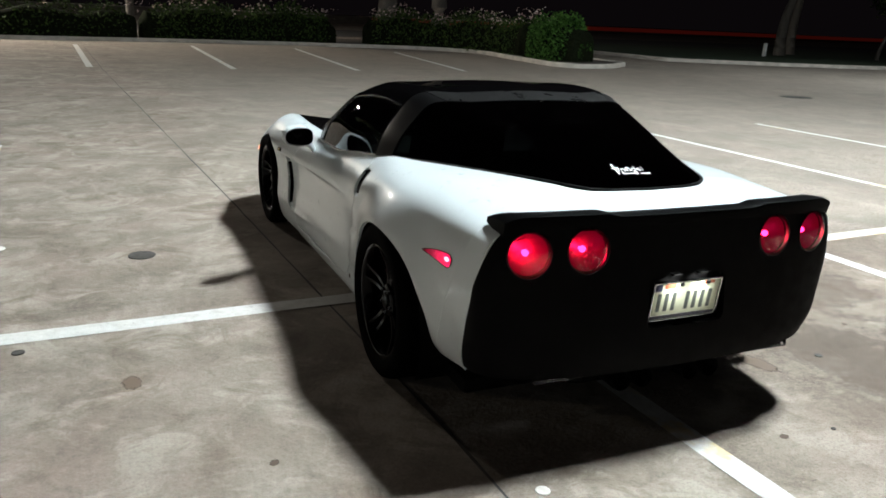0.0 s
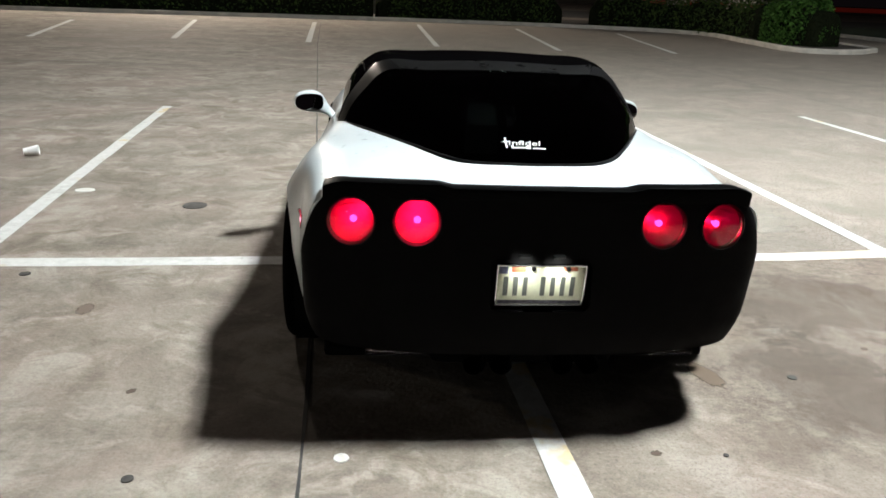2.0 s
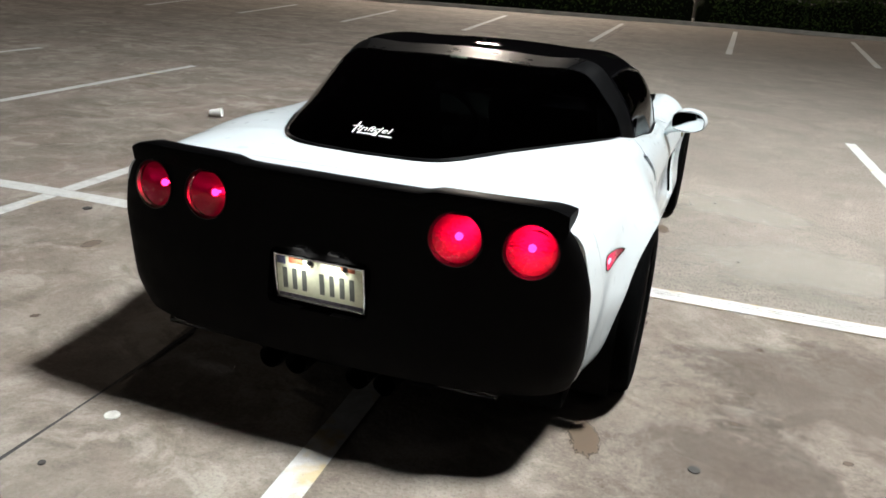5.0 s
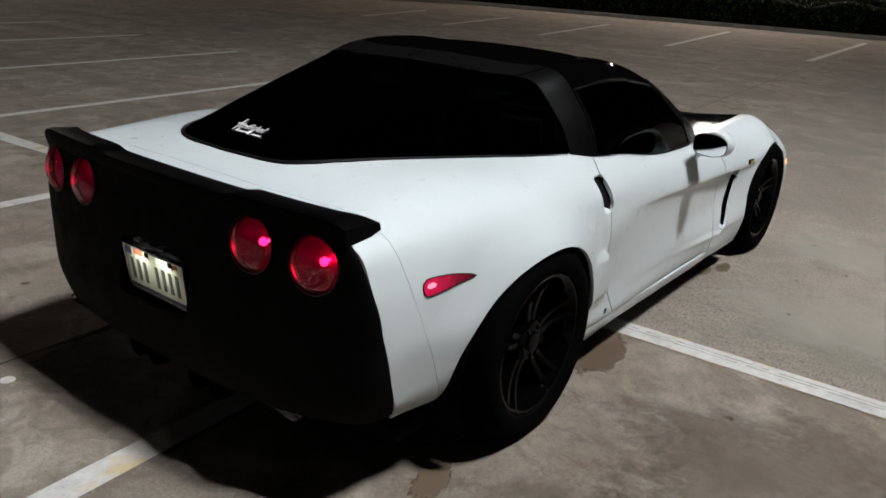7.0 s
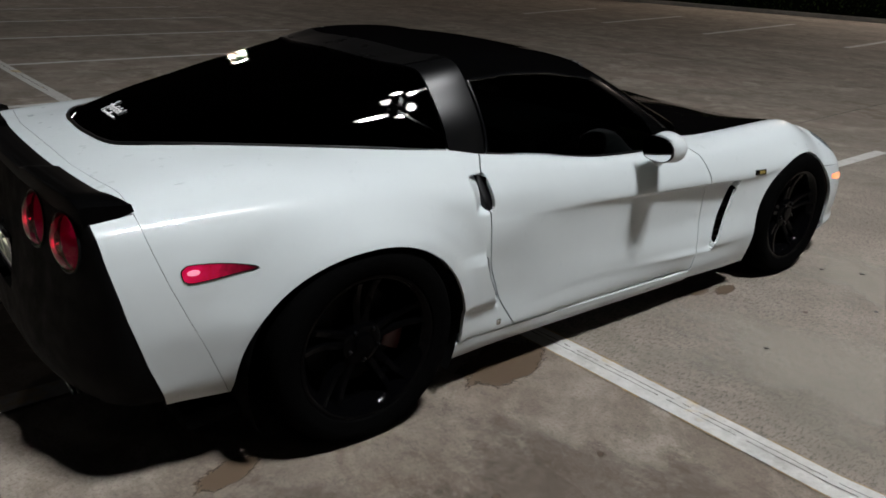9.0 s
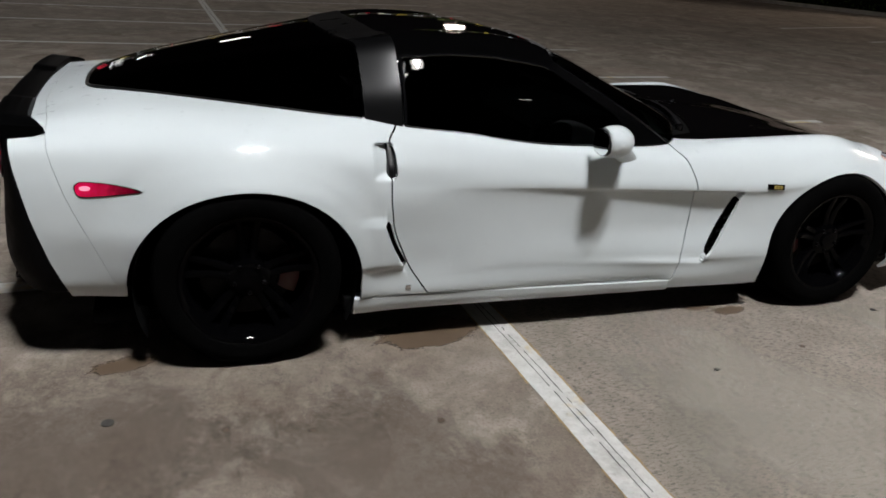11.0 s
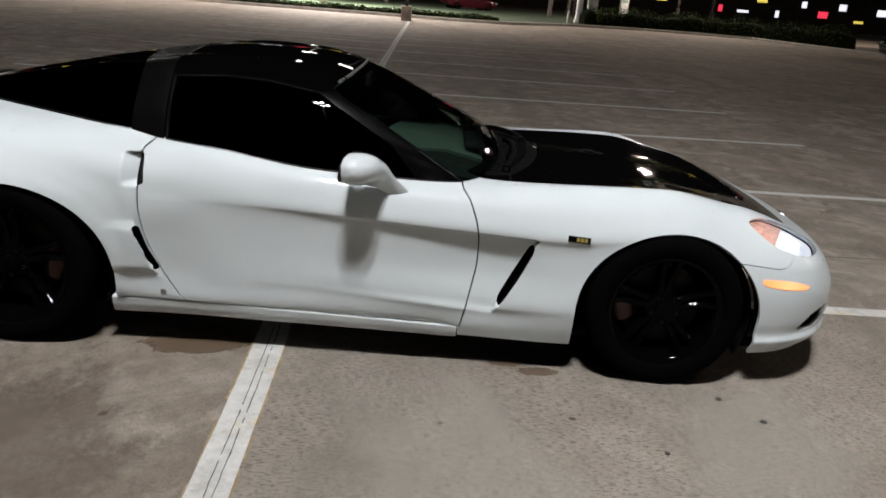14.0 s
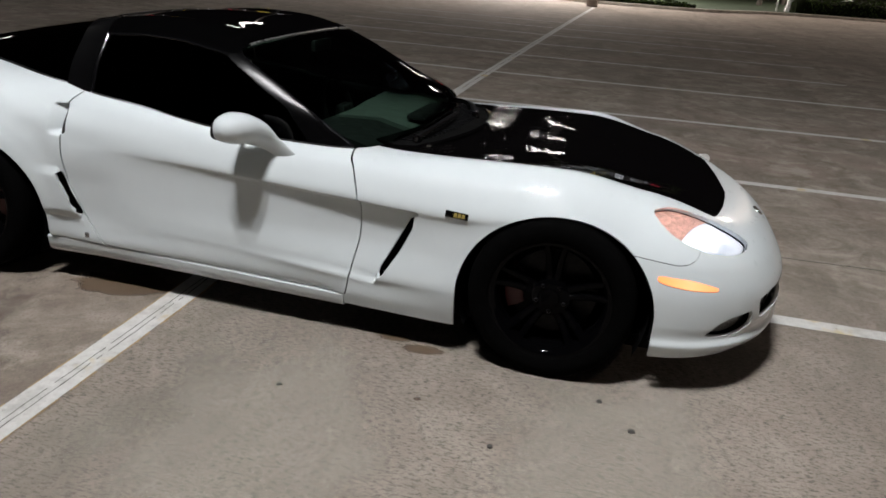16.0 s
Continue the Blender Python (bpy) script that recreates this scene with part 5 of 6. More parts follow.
    for a in np.linspace(-0.48, 0.48, 13):
        a += math.pi if side * sx > 0 else 0.0
        rr.append([bm.verts.new((x, q * math.cos(a), q * math.sin(a))) for x, q in ((e - 0.110, 0.118), (e - 0.096, 0.150), (e - 0.105, 0.188), (e - 0.18, 0.192), (e - 0.18, 0.118))])
    for p, q in zip(rr, rr[1:]):
        for i in range(5):
            bm.faces.new((p[i], p[(i + 1) % 5], q[(i + 1) % 5], q[i]))
    bm.faces.new(rr[0]), bm.faces.new(rr[-1])
    bmesh.ops.recalc_face_normals(bm, faces=bm.faces)
    bm.transform(m)
    part("brake_caliper", bm, RED_PAINT, CAR, "red brake caliper")


for sx in (1, -1):
    wheel(sx, 0.0, 0.338, 0.158, 0.243)
    wheel(sx, FRONT_AXLE, 0.326, 0.136, 0.231)

# ------------------------------------------------------------------ decal on the hatch glass
def decal():
    cu = bpy.data.curves.new("decal_text", "FONT")
    cu.body, cu.size, cu.extrude, cu.shear = "Infidel", 0.052, 0.0005, 0.15
    tmp = new("decal_text", cu)
    dg = bpy.context.evaluated_depsgraph_get()
    me = bpy.data.meshes.new_from_object(tmp.evaluated_get(dg))
    bpy.data.objects.remove(tmp)
    bm = bmesh.new()
    bm.from_mesh(me)
    for x0, x1, y0, y1 in ((0.02, 0.075, -0.022, -0.014), (0.07, 0.086, -0.026, -0.004), (0.094, 0.142, -0.025, -0.017), (0.012, 0.021, -0.022, -0.002), (-0.008, -0.001, -0.02, 0.06), (-0.022, 0.012, 0.024, 0.031)):
        box(x0, x1, y0, y1, 0.0, 0.0005, 0, bm)
    for v in bm.verts:
        x, up = v.co.x - 0.075, v.co.y
        y = -0.445 + up * 0.86
        z = cabin_z(x, y)
        v.co = Vector((x, y - 0.002, z + 0.003 + v.co.z))
    part("window_decal", bm, PAPER, CAR, "white lettered sticker on the hatch glass", smooth=False)


decal()

# ------------------------------------------------------------------ ground
bm = bmesh.new()
g = [-260, -60, -20, -6, 0, 6, 20, 60, 260]
vs = [[bm.verts.new((x, y, 0)) for y in g] for x in g]
for i in range(8):
    for j in range(8):
        bm.faces.new((vs[i][j], vs[i + 1][j], vs[i + 1][j + 1], vs[i][j + 1]))
ground = part("ground", bm, CONCRETE, None, "stained pale concrete parking lot", smooth=False)
tagged(ground, "", "ground", "", "structure")


def strip(name, pts, width, material, label, z=0.004, category="marking", group=""):
    """A flat painted band along a line on the ground, with a slightly wandering edge."""
    bm = bmesh.new()
    rows = []
    fine = []
    for (x0, y0), (x1, y1) in zip(pts, pts[1:]):
        n = max(2, int(math.hypot(x1 - x0, y1 - y0) / 0.12))
        fine += [(x0 + (x1 - x0) * k / n, y0 + (y1 - y0) * k / n) for k in range(n)]
    fine.append(pts[-1])
    for i, (x, y) in enumerate(fine):
        a, b = fine[max(i - 1, 0)], fine[min(i + 1, len(fine) - 1)]
        d = math.hypot(b[0] - a[0], b[1] - a[1])
        nx, ny = -(b[1] - a[1]) / d, (b[0] - a[0]) / d
        wl = width / 2 + 0.006 * noise.noise((x * 3, y * 3, 1.0))
        wr = width / 2 + 0.006 * noise.noise((x * 3, y * 3, 7.0))
        rows.append((bm.verts.new((x + nx * wl, y + ny * wl, z)), bm.verts.new((x - nx * wr, y - ny * wr, z))))
    for a, b in zip(rows, rows[1:]):
        bm.faces.new((a[1], b[1], b[0], a[0]))
    return tagged(part(name, bm, material, None, label, smooth=False), "", category, group, "structure")


CROSS = [(-31.0, 3.76), (-20.0, 3.72), (-12.0, 3.72), (-4.5, 3.73), (-2.2, 3.76), (-0.9, 3.83), (1.2, 3.89), (2.8, 3.955), (3.4, 3.965), (4.0, 3.97), (4.6, 4.03), (5.6, 4.075), (12.0, 4.25)]
strip("cross_line", CROSS, 0.135, LINE, "long white painted line between the stall rows", 0.004, group="stall lines")
def cross_y(x):
    xs, yy = zip(*CROSS)
    return float(np.interp(x, xs, yy))


STALLS = [(10.26, 10.45), (7.45, 7.62), (4.61, 4.74), (1.96, 1.99), (-0.91, -0.74), (-3.70, -3.28), (-6.35, -5.95), (-9.05, -8.65), (-11.75, -11.1), (-14.4, -13.6), (-17.1, -16.1), (-19.7, -18.6)]
for top, mid in STALLS:
    south = mid + 0.05 if mid != 1.99 else 2.13
    far_end = 9.80 if mid > 7 else 9.38
    for pts in (((mid, cross_y(mid) + 0.07), (top, far_end)), ((mid, cross_y(mid) - 0.07), (south, -1.45))):
        strip("stall_line", pts, 0.11, LINE, "worn white stall line on the concrete", 0.0045, group="stall lines")
FAR_ROW = [(-11.9, 18.7, -13.6, 24.0), (-9.1, 18.9, -10.5, 24.6), (-6.2, 19.2, -7.6, 26.4), (-3.15, 20.1, -4.3, 29.0), (0.13, 20.35, -0.2, 30.2), (3.43, 20.3, 3.75, 31.3), (6.68, 20.3, 7.6, 31.0), (10.0, 20.6, 11.4, 30.0)]
for x0, y0, x1, y1 in FAR_ROW:
    strip("stall_line", ((x0, y0), (x1, y1)), 0.15, LINE, "white stall line by the planted kerb", 0.0045, group="stall lines")
for pts in (((1.20, -8.0), (1.17, 2.3), (1.02, 6.2), (0.38, 20.0), (0.0, 31.0)), ((-22.0, 13.6), (24.0, 14.6)), ((9.0, -8.0), (8.6, 20.0)), ((-7.2, -8.0), (-8.5, 31.0)), ((-30.0, -4.2), (24.0, -4.0))):
    strip("joint", pts, 0.012, SEALANT, "dark joint between concrete slabs", 0.003, "joint", "slab joints")


def kerb(name, pts, width=0.16, high=0.15):
    sec = [(-width / 2, -0.02), (width / 2, -0.02), (width / 2, high - 0.03), (width / 2 - 0.03, high), (-width / 2 + 0.03, high), (-width / 2, high - 0.03)]
    ob = part(name, sweep([(x, y, 0.0) for x, y in pts], sec), KERB, None, "raised pale concrete kerb")
    return tagged(ob, "", "kerb", "", "structure")


def curve(pts, n=8):
    """A Catmull-Rom curve through points of the plan."""
    p = [np.array(q, float) for q in (pts[0], *pts, pts[-1])]
    out = []
    for i in range(len(pts) - 1):
        a, b, c, d = p[i:i + 4]
        for k in range(n):
            s = k / n
            out.append(tuple(0.5 * (2 * b + (c - a) * s + (2 * a - 5 * b + 4 * c - d) * s * s + (3 * b - 3 * c + d - a) * s ** 3)))
    return out + [tuple(pts[-1])]


NORTH = curve([(-44.0, 25.0), (-30.0, 28.5), (-18.0, 30.2), (-7.0, 32.0), (4.0, 33.6), (12.0, 33.0), (15.2, 31.0), (15.0, 26.5), (14.7, 23.2), (15.8, 22.5), (17.6, 23.6), (18.4, 26.0), (18.6, 40.0)])
kerb("kerb", NORTH)
kerb("kerb", curve([(60.0, 20.0), (31.3, 25.2), (27.1, 26.4), (24.0, 27.6), (23.2, 30.0), (23.5, 45.0)]))
WEST = curve([(-34.0, -30.0), (-35.5, -2.0), (-36.5, 8.0), (-42.0, 13.0), (-45.0, 20.0), (-44.0, 25.0)])
kerb("kerb", WEST)


def bed(name, pts, material, label, z=0.10):
    bm = bmesh.new()
    f = bm.faces.new([bm.verts.new((x, y, z)) for x, y in pts])
    bmesh.ops.triangulate(bm, faces=[f])
    bmesh.ops.recalc_face_normals(bm, faces=bm.faces)
    if bm.faces and sum(q.normal.z for q in bm.faces) < 0:
        bmesh.ops.reverse_faces(bm, faces=bm.faces)
    return tagged(part(name, bm, material, None, label, smooth=False), "", "planting bed", "", "structure")


bed("planting_bed", [(x, y + 0.05) for x, y in NORTH] + [(-44.0, 40.0)], SOIL, "dark mulch bed behind the kerb")
bed("verge", [(60.0, 20.2), (31.3, 25.4), (27.1, 26.6), (24.2, 27.8), (23.5, 45.0), (60.0, 45.0)], GRASS, "dark grass verge behind the kerb")
bed("verge", [(x - 0.05, y) for x, y in WEST] + [(-80.0, 25.0), (-80.0, -30.0)], GRASS, "dark grass verge behind the kerb", 0.09)
bm = bmesh.new()
bm.faces.new([bm.verts.new(p) for p in ((-120, 46, 0.006), (160, 46, 0.006), (160, 62, 0.006), (-120, 62, 0.006))])
tagged(part("street", bm, ASPHALT, None, "dark asphalt street beyond the lot", smooth=False), "", "road", "", "structure")


# ------------------------------------------------------------------ plants
def leaves(name, places, size, material, parent, label="", flat=0.0):
    """Many small folded leaves at the given places, as one mesh."""
    n = len(places)
    rng = np.random.default_rng(n + int(size * 1000))
    a, b = rng.normal(size=(n, 3)), rng.normal(size=(n, 3))
    a /= np.linalg.norm(a, axis=1, keepdims=True)
    b = np.cross(a, b)
    b /= np.linalg.norm(b, axis=1, keepdims=True)
    c = np.cross(a, b)
    s = size * rng.uniform(0.6, 1.3, (n, 1))
    p = np.asarray(places)
    v = np.stack([p - a * s, p + b * s * 0.5 + c * s * 0.15, p + a * s, p - b * s * 0.5 + c * s * 0.15], 1).reshape(-1, 3)
    k = np.arange(n)[:, None] * 4
    f = np.concatenate([k + np.array([0, 1, 2]), k + np.array([0, 2, 3])], 0)
    me = bpy.data.meshes.new(name)
    me.from_pydata(v.tolist(), [], f.tolist())
    me.materials.append(material)
    ob = new(name, me)
    ob.parent = parent
    return tagged(ob, label, "", "", "stuff" if parent else "")


def hedge(path, width, high, count, material, label, blossoms=0, seed=1):
    """A clipped hedge: solid dark core for inner shade, leaf shell with an uneven outline, blossoms along its top."""
    rng = np.random.default_rng(seed)
    pts = np.array(path, float)
    seg = np.r_[0, np.cumsum(np.linalg.norm(np.diff(pts, axis=0), axis=1))]
    root = thing("hedge", pose(pts[0, 0], pts[0, 1], 0.10), label, "hedge", "hedges of the planting bed")

    def spot(n):
        d = rng.uniform(0, seg[-1], n)
        return np.stack([np.interp(d, seg, pts[:, 0]), np.interp(d, seg, pts[:, 1])], 1), d

    def rise(d):
        return high * (1 + 0.10 * np.sin(d * 1.7 + seed) + 0.07 * np.sin(d * 4.3) + 0.05 * np.sin(d * 9.1))

    xy, d = spot(count)
    a = rng.uniform(0, math.pi, count)
    r = rng.uniform(0.72, 1.06, count)
    fade = np.clip(np.minimum(d, seg[-1] - d) / 0.7, 0.25, 1.0) ** 0.5
    dirs = np.stack([np.interp(d, seg[:-1], np.diff(pts[:, 0])), np.interp(d, seg[:-1], np.diff(pts[:, 1]))], 1)
    dirs /= np.maximum(np.linalg.norm(dirs, axis=1, keepdims=True), 1e-6)
    side = np.stack([-dirs[:, 1], dirs[:, 0]], 1)
    off = np.sign(np.cos(a)) * np.abs(np.cos(a)) ** 0.6 * width / 2 * r * fade
    z = np.abs(np.sin(a)) ** 0.6 * rise(d) * r * fade
    z = np.where(rng.random(count) < 0.35, z * rng.random(count), z)
    base = np.array([pts[0, 0], pts[0, 1], 0.10])
    p = np.c_[xy + side * off[:, None], z + 0.10] - base
    leaves("foliage", p, 0.075, material, root)
    # solid near-black core, its colour standing for the shade between the leaves
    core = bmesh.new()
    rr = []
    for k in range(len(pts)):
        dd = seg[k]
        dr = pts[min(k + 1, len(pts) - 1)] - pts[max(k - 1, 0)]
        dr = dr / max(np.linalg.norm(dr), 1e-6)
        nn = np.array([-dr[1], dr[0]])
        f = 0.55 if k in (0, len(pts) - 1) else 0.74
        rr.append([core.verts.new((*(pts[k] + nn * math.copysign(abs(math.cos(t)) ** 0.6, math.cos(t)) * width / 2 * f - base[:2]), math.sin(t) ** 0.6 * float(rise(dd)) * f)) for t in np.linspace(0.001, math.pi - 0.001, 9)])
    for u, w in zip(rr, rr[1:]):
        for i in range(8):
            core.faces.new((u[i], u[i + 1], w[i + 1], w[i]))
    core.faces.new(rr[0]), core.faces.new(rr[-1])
    part("shade_core", core, HEDGE_SHADE, root)
    if blossoms:
        xy, d = spot(blossoms)
        clump = 0.5 + 0.5 * np.sin(d * 2.3 + seed)
        keep = rng.random(blossoms) < clump
        xy, d = xy[keep], d[keep]
        p = np.c_[xy + rng.normal(scale=width * 0.22, size=xy.shape), rise(d) * rng.uniform(0.82, 1.08, len(d)) + 0.10] - base
        leaves("blossom", p, 0.06, BLOSSOM, root, "pale pink blossom")
    return root


def tree(x, y, high, lean, crown, seed, r=0.14, label="bare-trunked tree standing in the planting bed", limbs=5):
    rng = np.random.default_rng(seed)
    root = thing("tree", pose(x, y, 0.0), label, "tree", "trees")
    bm = bmesh.new()
    tops = []
    trunk = [(lean * s * s + 0.06 * math.sin(5 * s + seed), 0.05 * math.sin(4 * s), high * 0.55 * s) for s in np.linspace(0, 1, 9)]
    sweep(trunk, circle(r, 10), bm, scale=lambda s: 1.25 - 0.55 * s)
    for k in range(limbs):
        a = 2 * math.pi * k / limbs + rng.uniform(-0.4, 0.4)
        tip = np.array(trunk[-1]) + np.array([math.cos(a) * crown * 0.7, math.sin(a) * crown * 0.7, high * rng.uniform(0.22, 0.42)])
        pts = [tuple(np.array(trunk[-1]) * (1 - s) + tip * s + np.array([0, 0, 0.3 * math.sin(math.pi * s)])) for s in np.linspace(0, 1, 6)]
        pts[0] = (trunk[-1][0], trunk[-1][1], trunk[-1][2] - 0.1)
        sweep(pts, circle(r * 0.5, 7), bm, scale=lambda s: 1.0 - 0.75 * s)
        tops += pts[2:]
    part("trunk", bm, BARK, root)
    n = 2600
    mid = np.array(tops)[rng.integers(0, len(tops), n)]
    p = mid + rng.normal(scale=crown * 0.24, size=(n, 3)) * np.array([1, 1, 0.75])
    leaves("crown", p, 0.11, LEAF_TREE, root)
    return root


hedge(curve([(-30.0, 29.9), (-18.0, 31.5), (-7.0, 33.2), (2.0, 34.6)], 10), 1.5, 1.35, 9000, LEAF, "long dark clipped hedge with pale pink blossom", 900, 3)
hedge(curve([(2.2, 34.6), (5.0, 34.9), (10.3, 34.8)], 8), 1.5, 1.45, 5000, LEAF, "dark clipped hedge with pale pink blossom", 500, 4)
hedge(curve([(11.6, 34.6), (14.5, 33.2), (16.2, 30.0), (16.3, 27.5)], 8), 1.5, 1.45, 5500, LEAF, "dark hedge along the bend of the kerb with pale blossom", 900, 5)
hedge(curve([(15.9, 26.6), (16.2, 25.2), (16.6, 24.3)], 6), 2.2, 1.5, 5200, LEAF_BRIGHT, "round bright green bush at the end of the planting bed", 0, 6)
hedge(curve([(-37.0, -8.0), (-38.0, 1.0), (-38.8, 8.5)], 8), 1.0, 0.25, 3000, LEAF, "low dark planting behind the kerb", 0, 7)
hedge(curve([(-46.0, 14.5), (-47.0, 19.0), (-46.0, 25.0), (-38.0, 28.0)], 8), 1.5, 1.1, 6500, LEAF, "dark hedge behind the kerb", 0, 8)
tree(13.6, 37.0, 9.0, 0.2, 2.2, 11, 0.42)
tree(16.6, 37.5, 9.0, -0.3, 2.2, 12, 0.38)
tree(2.0, 38.5, 8.0, 0.3, 2.0, 13, 0.16)
tree(-14.0, 37.5, 8.0, 0.1, 2.0, 14, 0.16)
tree(37.0, 34.5, 8.0, 0.9, 2.2, 15, 0.28, "leaning tree on the grass verge")
tree(40.5, 36.9, 8.0, 0.2, 2.2, 16, 0.26, "slim tree on the grass verge")
tree(41.5, 31.5, 4.0, 0.9, 1.2, 17, 0.10, "small leaning tree on the grass verge")
tree(43.5, 31.5, 4.0, -0.5, 1.2, 18, 0.09, "small leaning tree on the grass verge")


# ------------------------------------------------------------------ posts, light poles, litter
def light_pole(x, y, h):
    root = thing("light_pole", pose(x, y, 0), "tall square steel light pole with four lit heads", "light pole", "light poles")
    part("concrete_base", box(-0.24, 0.24, -0.24, 0.24, 0.0, 0.66, 0.03), STONE, root, "square stone-coloured concrete base")
    part("pole", box(-0.075, 0.075, -0.075, 0.075, 0.66, h + 0.02, 0.012), POLE_DARK, root, "dark painted square pole")
    for hx, hy in HEADS:
        a = math.atan2(hy, hx)
        bm = box(0.0, 0.45, -0.025, 0.025, h - 0.03, h + 0.03, 0.008)
        bm.transform(pose(0, 0, 0, 0, 0, math.degrees(a)))
        arm = part("arm", bm, GALV, root)
        bm = box(0.31, 0.95, -0.32, 0.32, h - 0.06, h + 0.10, 0.03)
        bm.transform(pose(0, 0, 0, 0, 0, math.degrees(a)))
        head = part("lamp_head", bm, GALV, root, "shoebox lamp head")
        bm = lathe([(h - 0.066, 0.30), (h - 0.078, 0.288), (h - 0.082, 0.0)], 24, "z", (0.63 * math.cos(a), 0.63 * math.sin(a), 0))
        part("lens", bm, LAMP_GLOW, head, "glowing lens")


for px, py, pz, watts in POLES:
    light_pole(px, py, pz)

for x, y, h, w in ((-46.0, 13.6, 0.75, 0.10), (-47.2, 14.5, 2.6, 0.36), (34.3, 33.0, 0.72, 0.16)):
    bm = box(-w / 2, w / 2, -w / 2, w / 2, 0.0, h, 0.02)
    if w > 0.3:
        box(-w / 2 - 0.06, w / 2 + 0.06, -w / 2 - 0.06, w / 2 + 0.06, 0.0, 0.25, 0.02, bm)
    tagged(part("white_post", bm, POST_WHITE, None, "white painted post behind the kerb"), "", "post").location = (x, y, 0.08)

# paper cup lying on its side
bm = lathe([(0.0, 0.0), (0.0, 0.028), (0.11, 0.041), (0.118, 0.043), (0.118, 0.038), (0.108, 0.037), (0.106, 0.0)], 28, "x")
bm.transform(pose(-1.45, 6.49, 0.041, 0, -6, 15))
cup = tagged(part("paper_cup", bm, PAPER, None, "crumpled white paper cup lying on the concrete"), "", "cup")
for k in range(7):
    bm = lathe([(0.025 + 0.011 * k, 0.0305 + 0.00135 * k), (0.031 + 0.011 * k, 0.0312 + 0.00135 * k)], 28, "x") if k in (2, 4) else None
    if bm:
        bm.transform(pose(-1.45, 6.49, 0.041, 0, -6, 15))
        part("cup_band", bm, PLATE_INK, cup)
GUM = plain("flattened_pale_disc", (0.55, 0.54, 0.50), 0.8, 0.0, 0.0, 40.0, 0.15).m
IRON = plain("cast_iron", (0.05, 0.047, 0.043), 0.75, 0.4, 0.0, 40.0, 0.3).m


def flat_disc(name, x, y, r, material, label, category, stretch=1.0):
    bm = lathe([(0.0, r), (0.004, r * 0.97), (0.0045, 0.0)], 24, "z")
    for v in bm.verts:
        k = 1 + 0.08 * noise.noise((v.co.x * 20 + x, v.co.y * 20, y))
        v.co.x, v.co.y = v.co.x * k * stretch, v.co.y * k
    bm.transform(pose(x, y, 0.001))
    return tagged(part(name, bm, material, None, label), "", category)


flat_disc("paper_scrap", 1.307, 1.92, 0.026, GUM, "small flat pale scrap on the concrete", "litter")
flat_disc("paper_scrap", -0.61, 5.39, 0.055, GUM, "flat pale scrap on the concrete", "litter", 1.3)
flat_disc("cleanout_cover", 0.239, 5.01, 0.085, IRON, "small round iron cover in the concrete", "cover")
flat_disc("drain_grate", 15.6, 13.8, 0.33, IRON, "dark drain grate set in the concrete", "drain", 1.3)
for x, y, r in ((0.636, 1.836, 0.02), (-0.37, 3.67, 0.028), (3.20, 2.43, 0.020), (1.30, 1.624, 0.012), (3.07, 5.85, 0.012), (3.236, 5.973, 0.014), (2.646, 1.877, 0.010), (3.38, 4.69, 0.010), (3.50, 5.51, 0.010)):
    flat_disc("gum_spot", x, y, r, IRON, "dark chewing-gum spot on the concrete", "stain")


def stain_mat(name, colour, rough, core, ragged, most=0.85):
    """A stain that soaks out unevenly towards its rim."""
    k = Mat(name, colour, rough)
    q = k.xyz()
    r = k.math("SQRT", k.math("ADD", k.math("MULTIPLY", q[0], q[0]), k.math("MULTIPLY", q[1], q[1])))
    edge = k.math("ADD", k.math("SUBTRACT", 1.0, r), k.math("MULTIPLY", k.math("SUBTRACT", k.noise(2.6, 7.0, 0.68), 0.5), ragged))
    cover = k.ramp(edge, (0.22, 0.0), (0.22 + core, most))
    clear, mixed = k.n.new("ShaderNodeBsdfTransparent"), k.n.new("ShaderNodeMixShader")
    k.l.new(cover, mixed.inputs[0])
    k.l.new(clear.outputs[0], mixed.inputs[1])
    k.l.new(k.p.outputs[0], mixed.inputs[2])
    k.l.new(mixed.outputs[0], k.n["Material Output"].inputs[0])
    return k.m


OIL = stain_mat("damp_oil_stain", (0.105, 0.072, 0.046), 0.55, 0.10, 1.1)
RUSTY = stain_mat("rusty_drip", (0.080, 0.052, 0.034), 0.8, 0.2, 1.2)

WEATHERED = stain_mat("weathered_brown_patch", (0.085, 0.062, 0.046), 0.9, 0.30, 2.2, 0.30)
PALE_WORN = stain_mat("pale_scoured_patch", (0.37, 0.34, 0.285), 0.9, 0.30, 2.2, 0.40)


def stain(name, x, y, rx, ry, turn, material, label, z):
    bm = bmesh.new()
    bm.faces.new([bm.verts.new((1.2 * math.cos(a), 1.2 * math.sin(a), 0.0)) for a in np.linspace(0, 2 * math.pi, 32, endpoint=False)])
    ob = tagged(part(name, bm, material, None, label, smooth=False), "", "stain", "", "stuff")
    ob.matrix_world = pose(x, y, z, 0, 0, turn) @ Matrix.Diagonal((rx, ry, 1.0, 1.0))


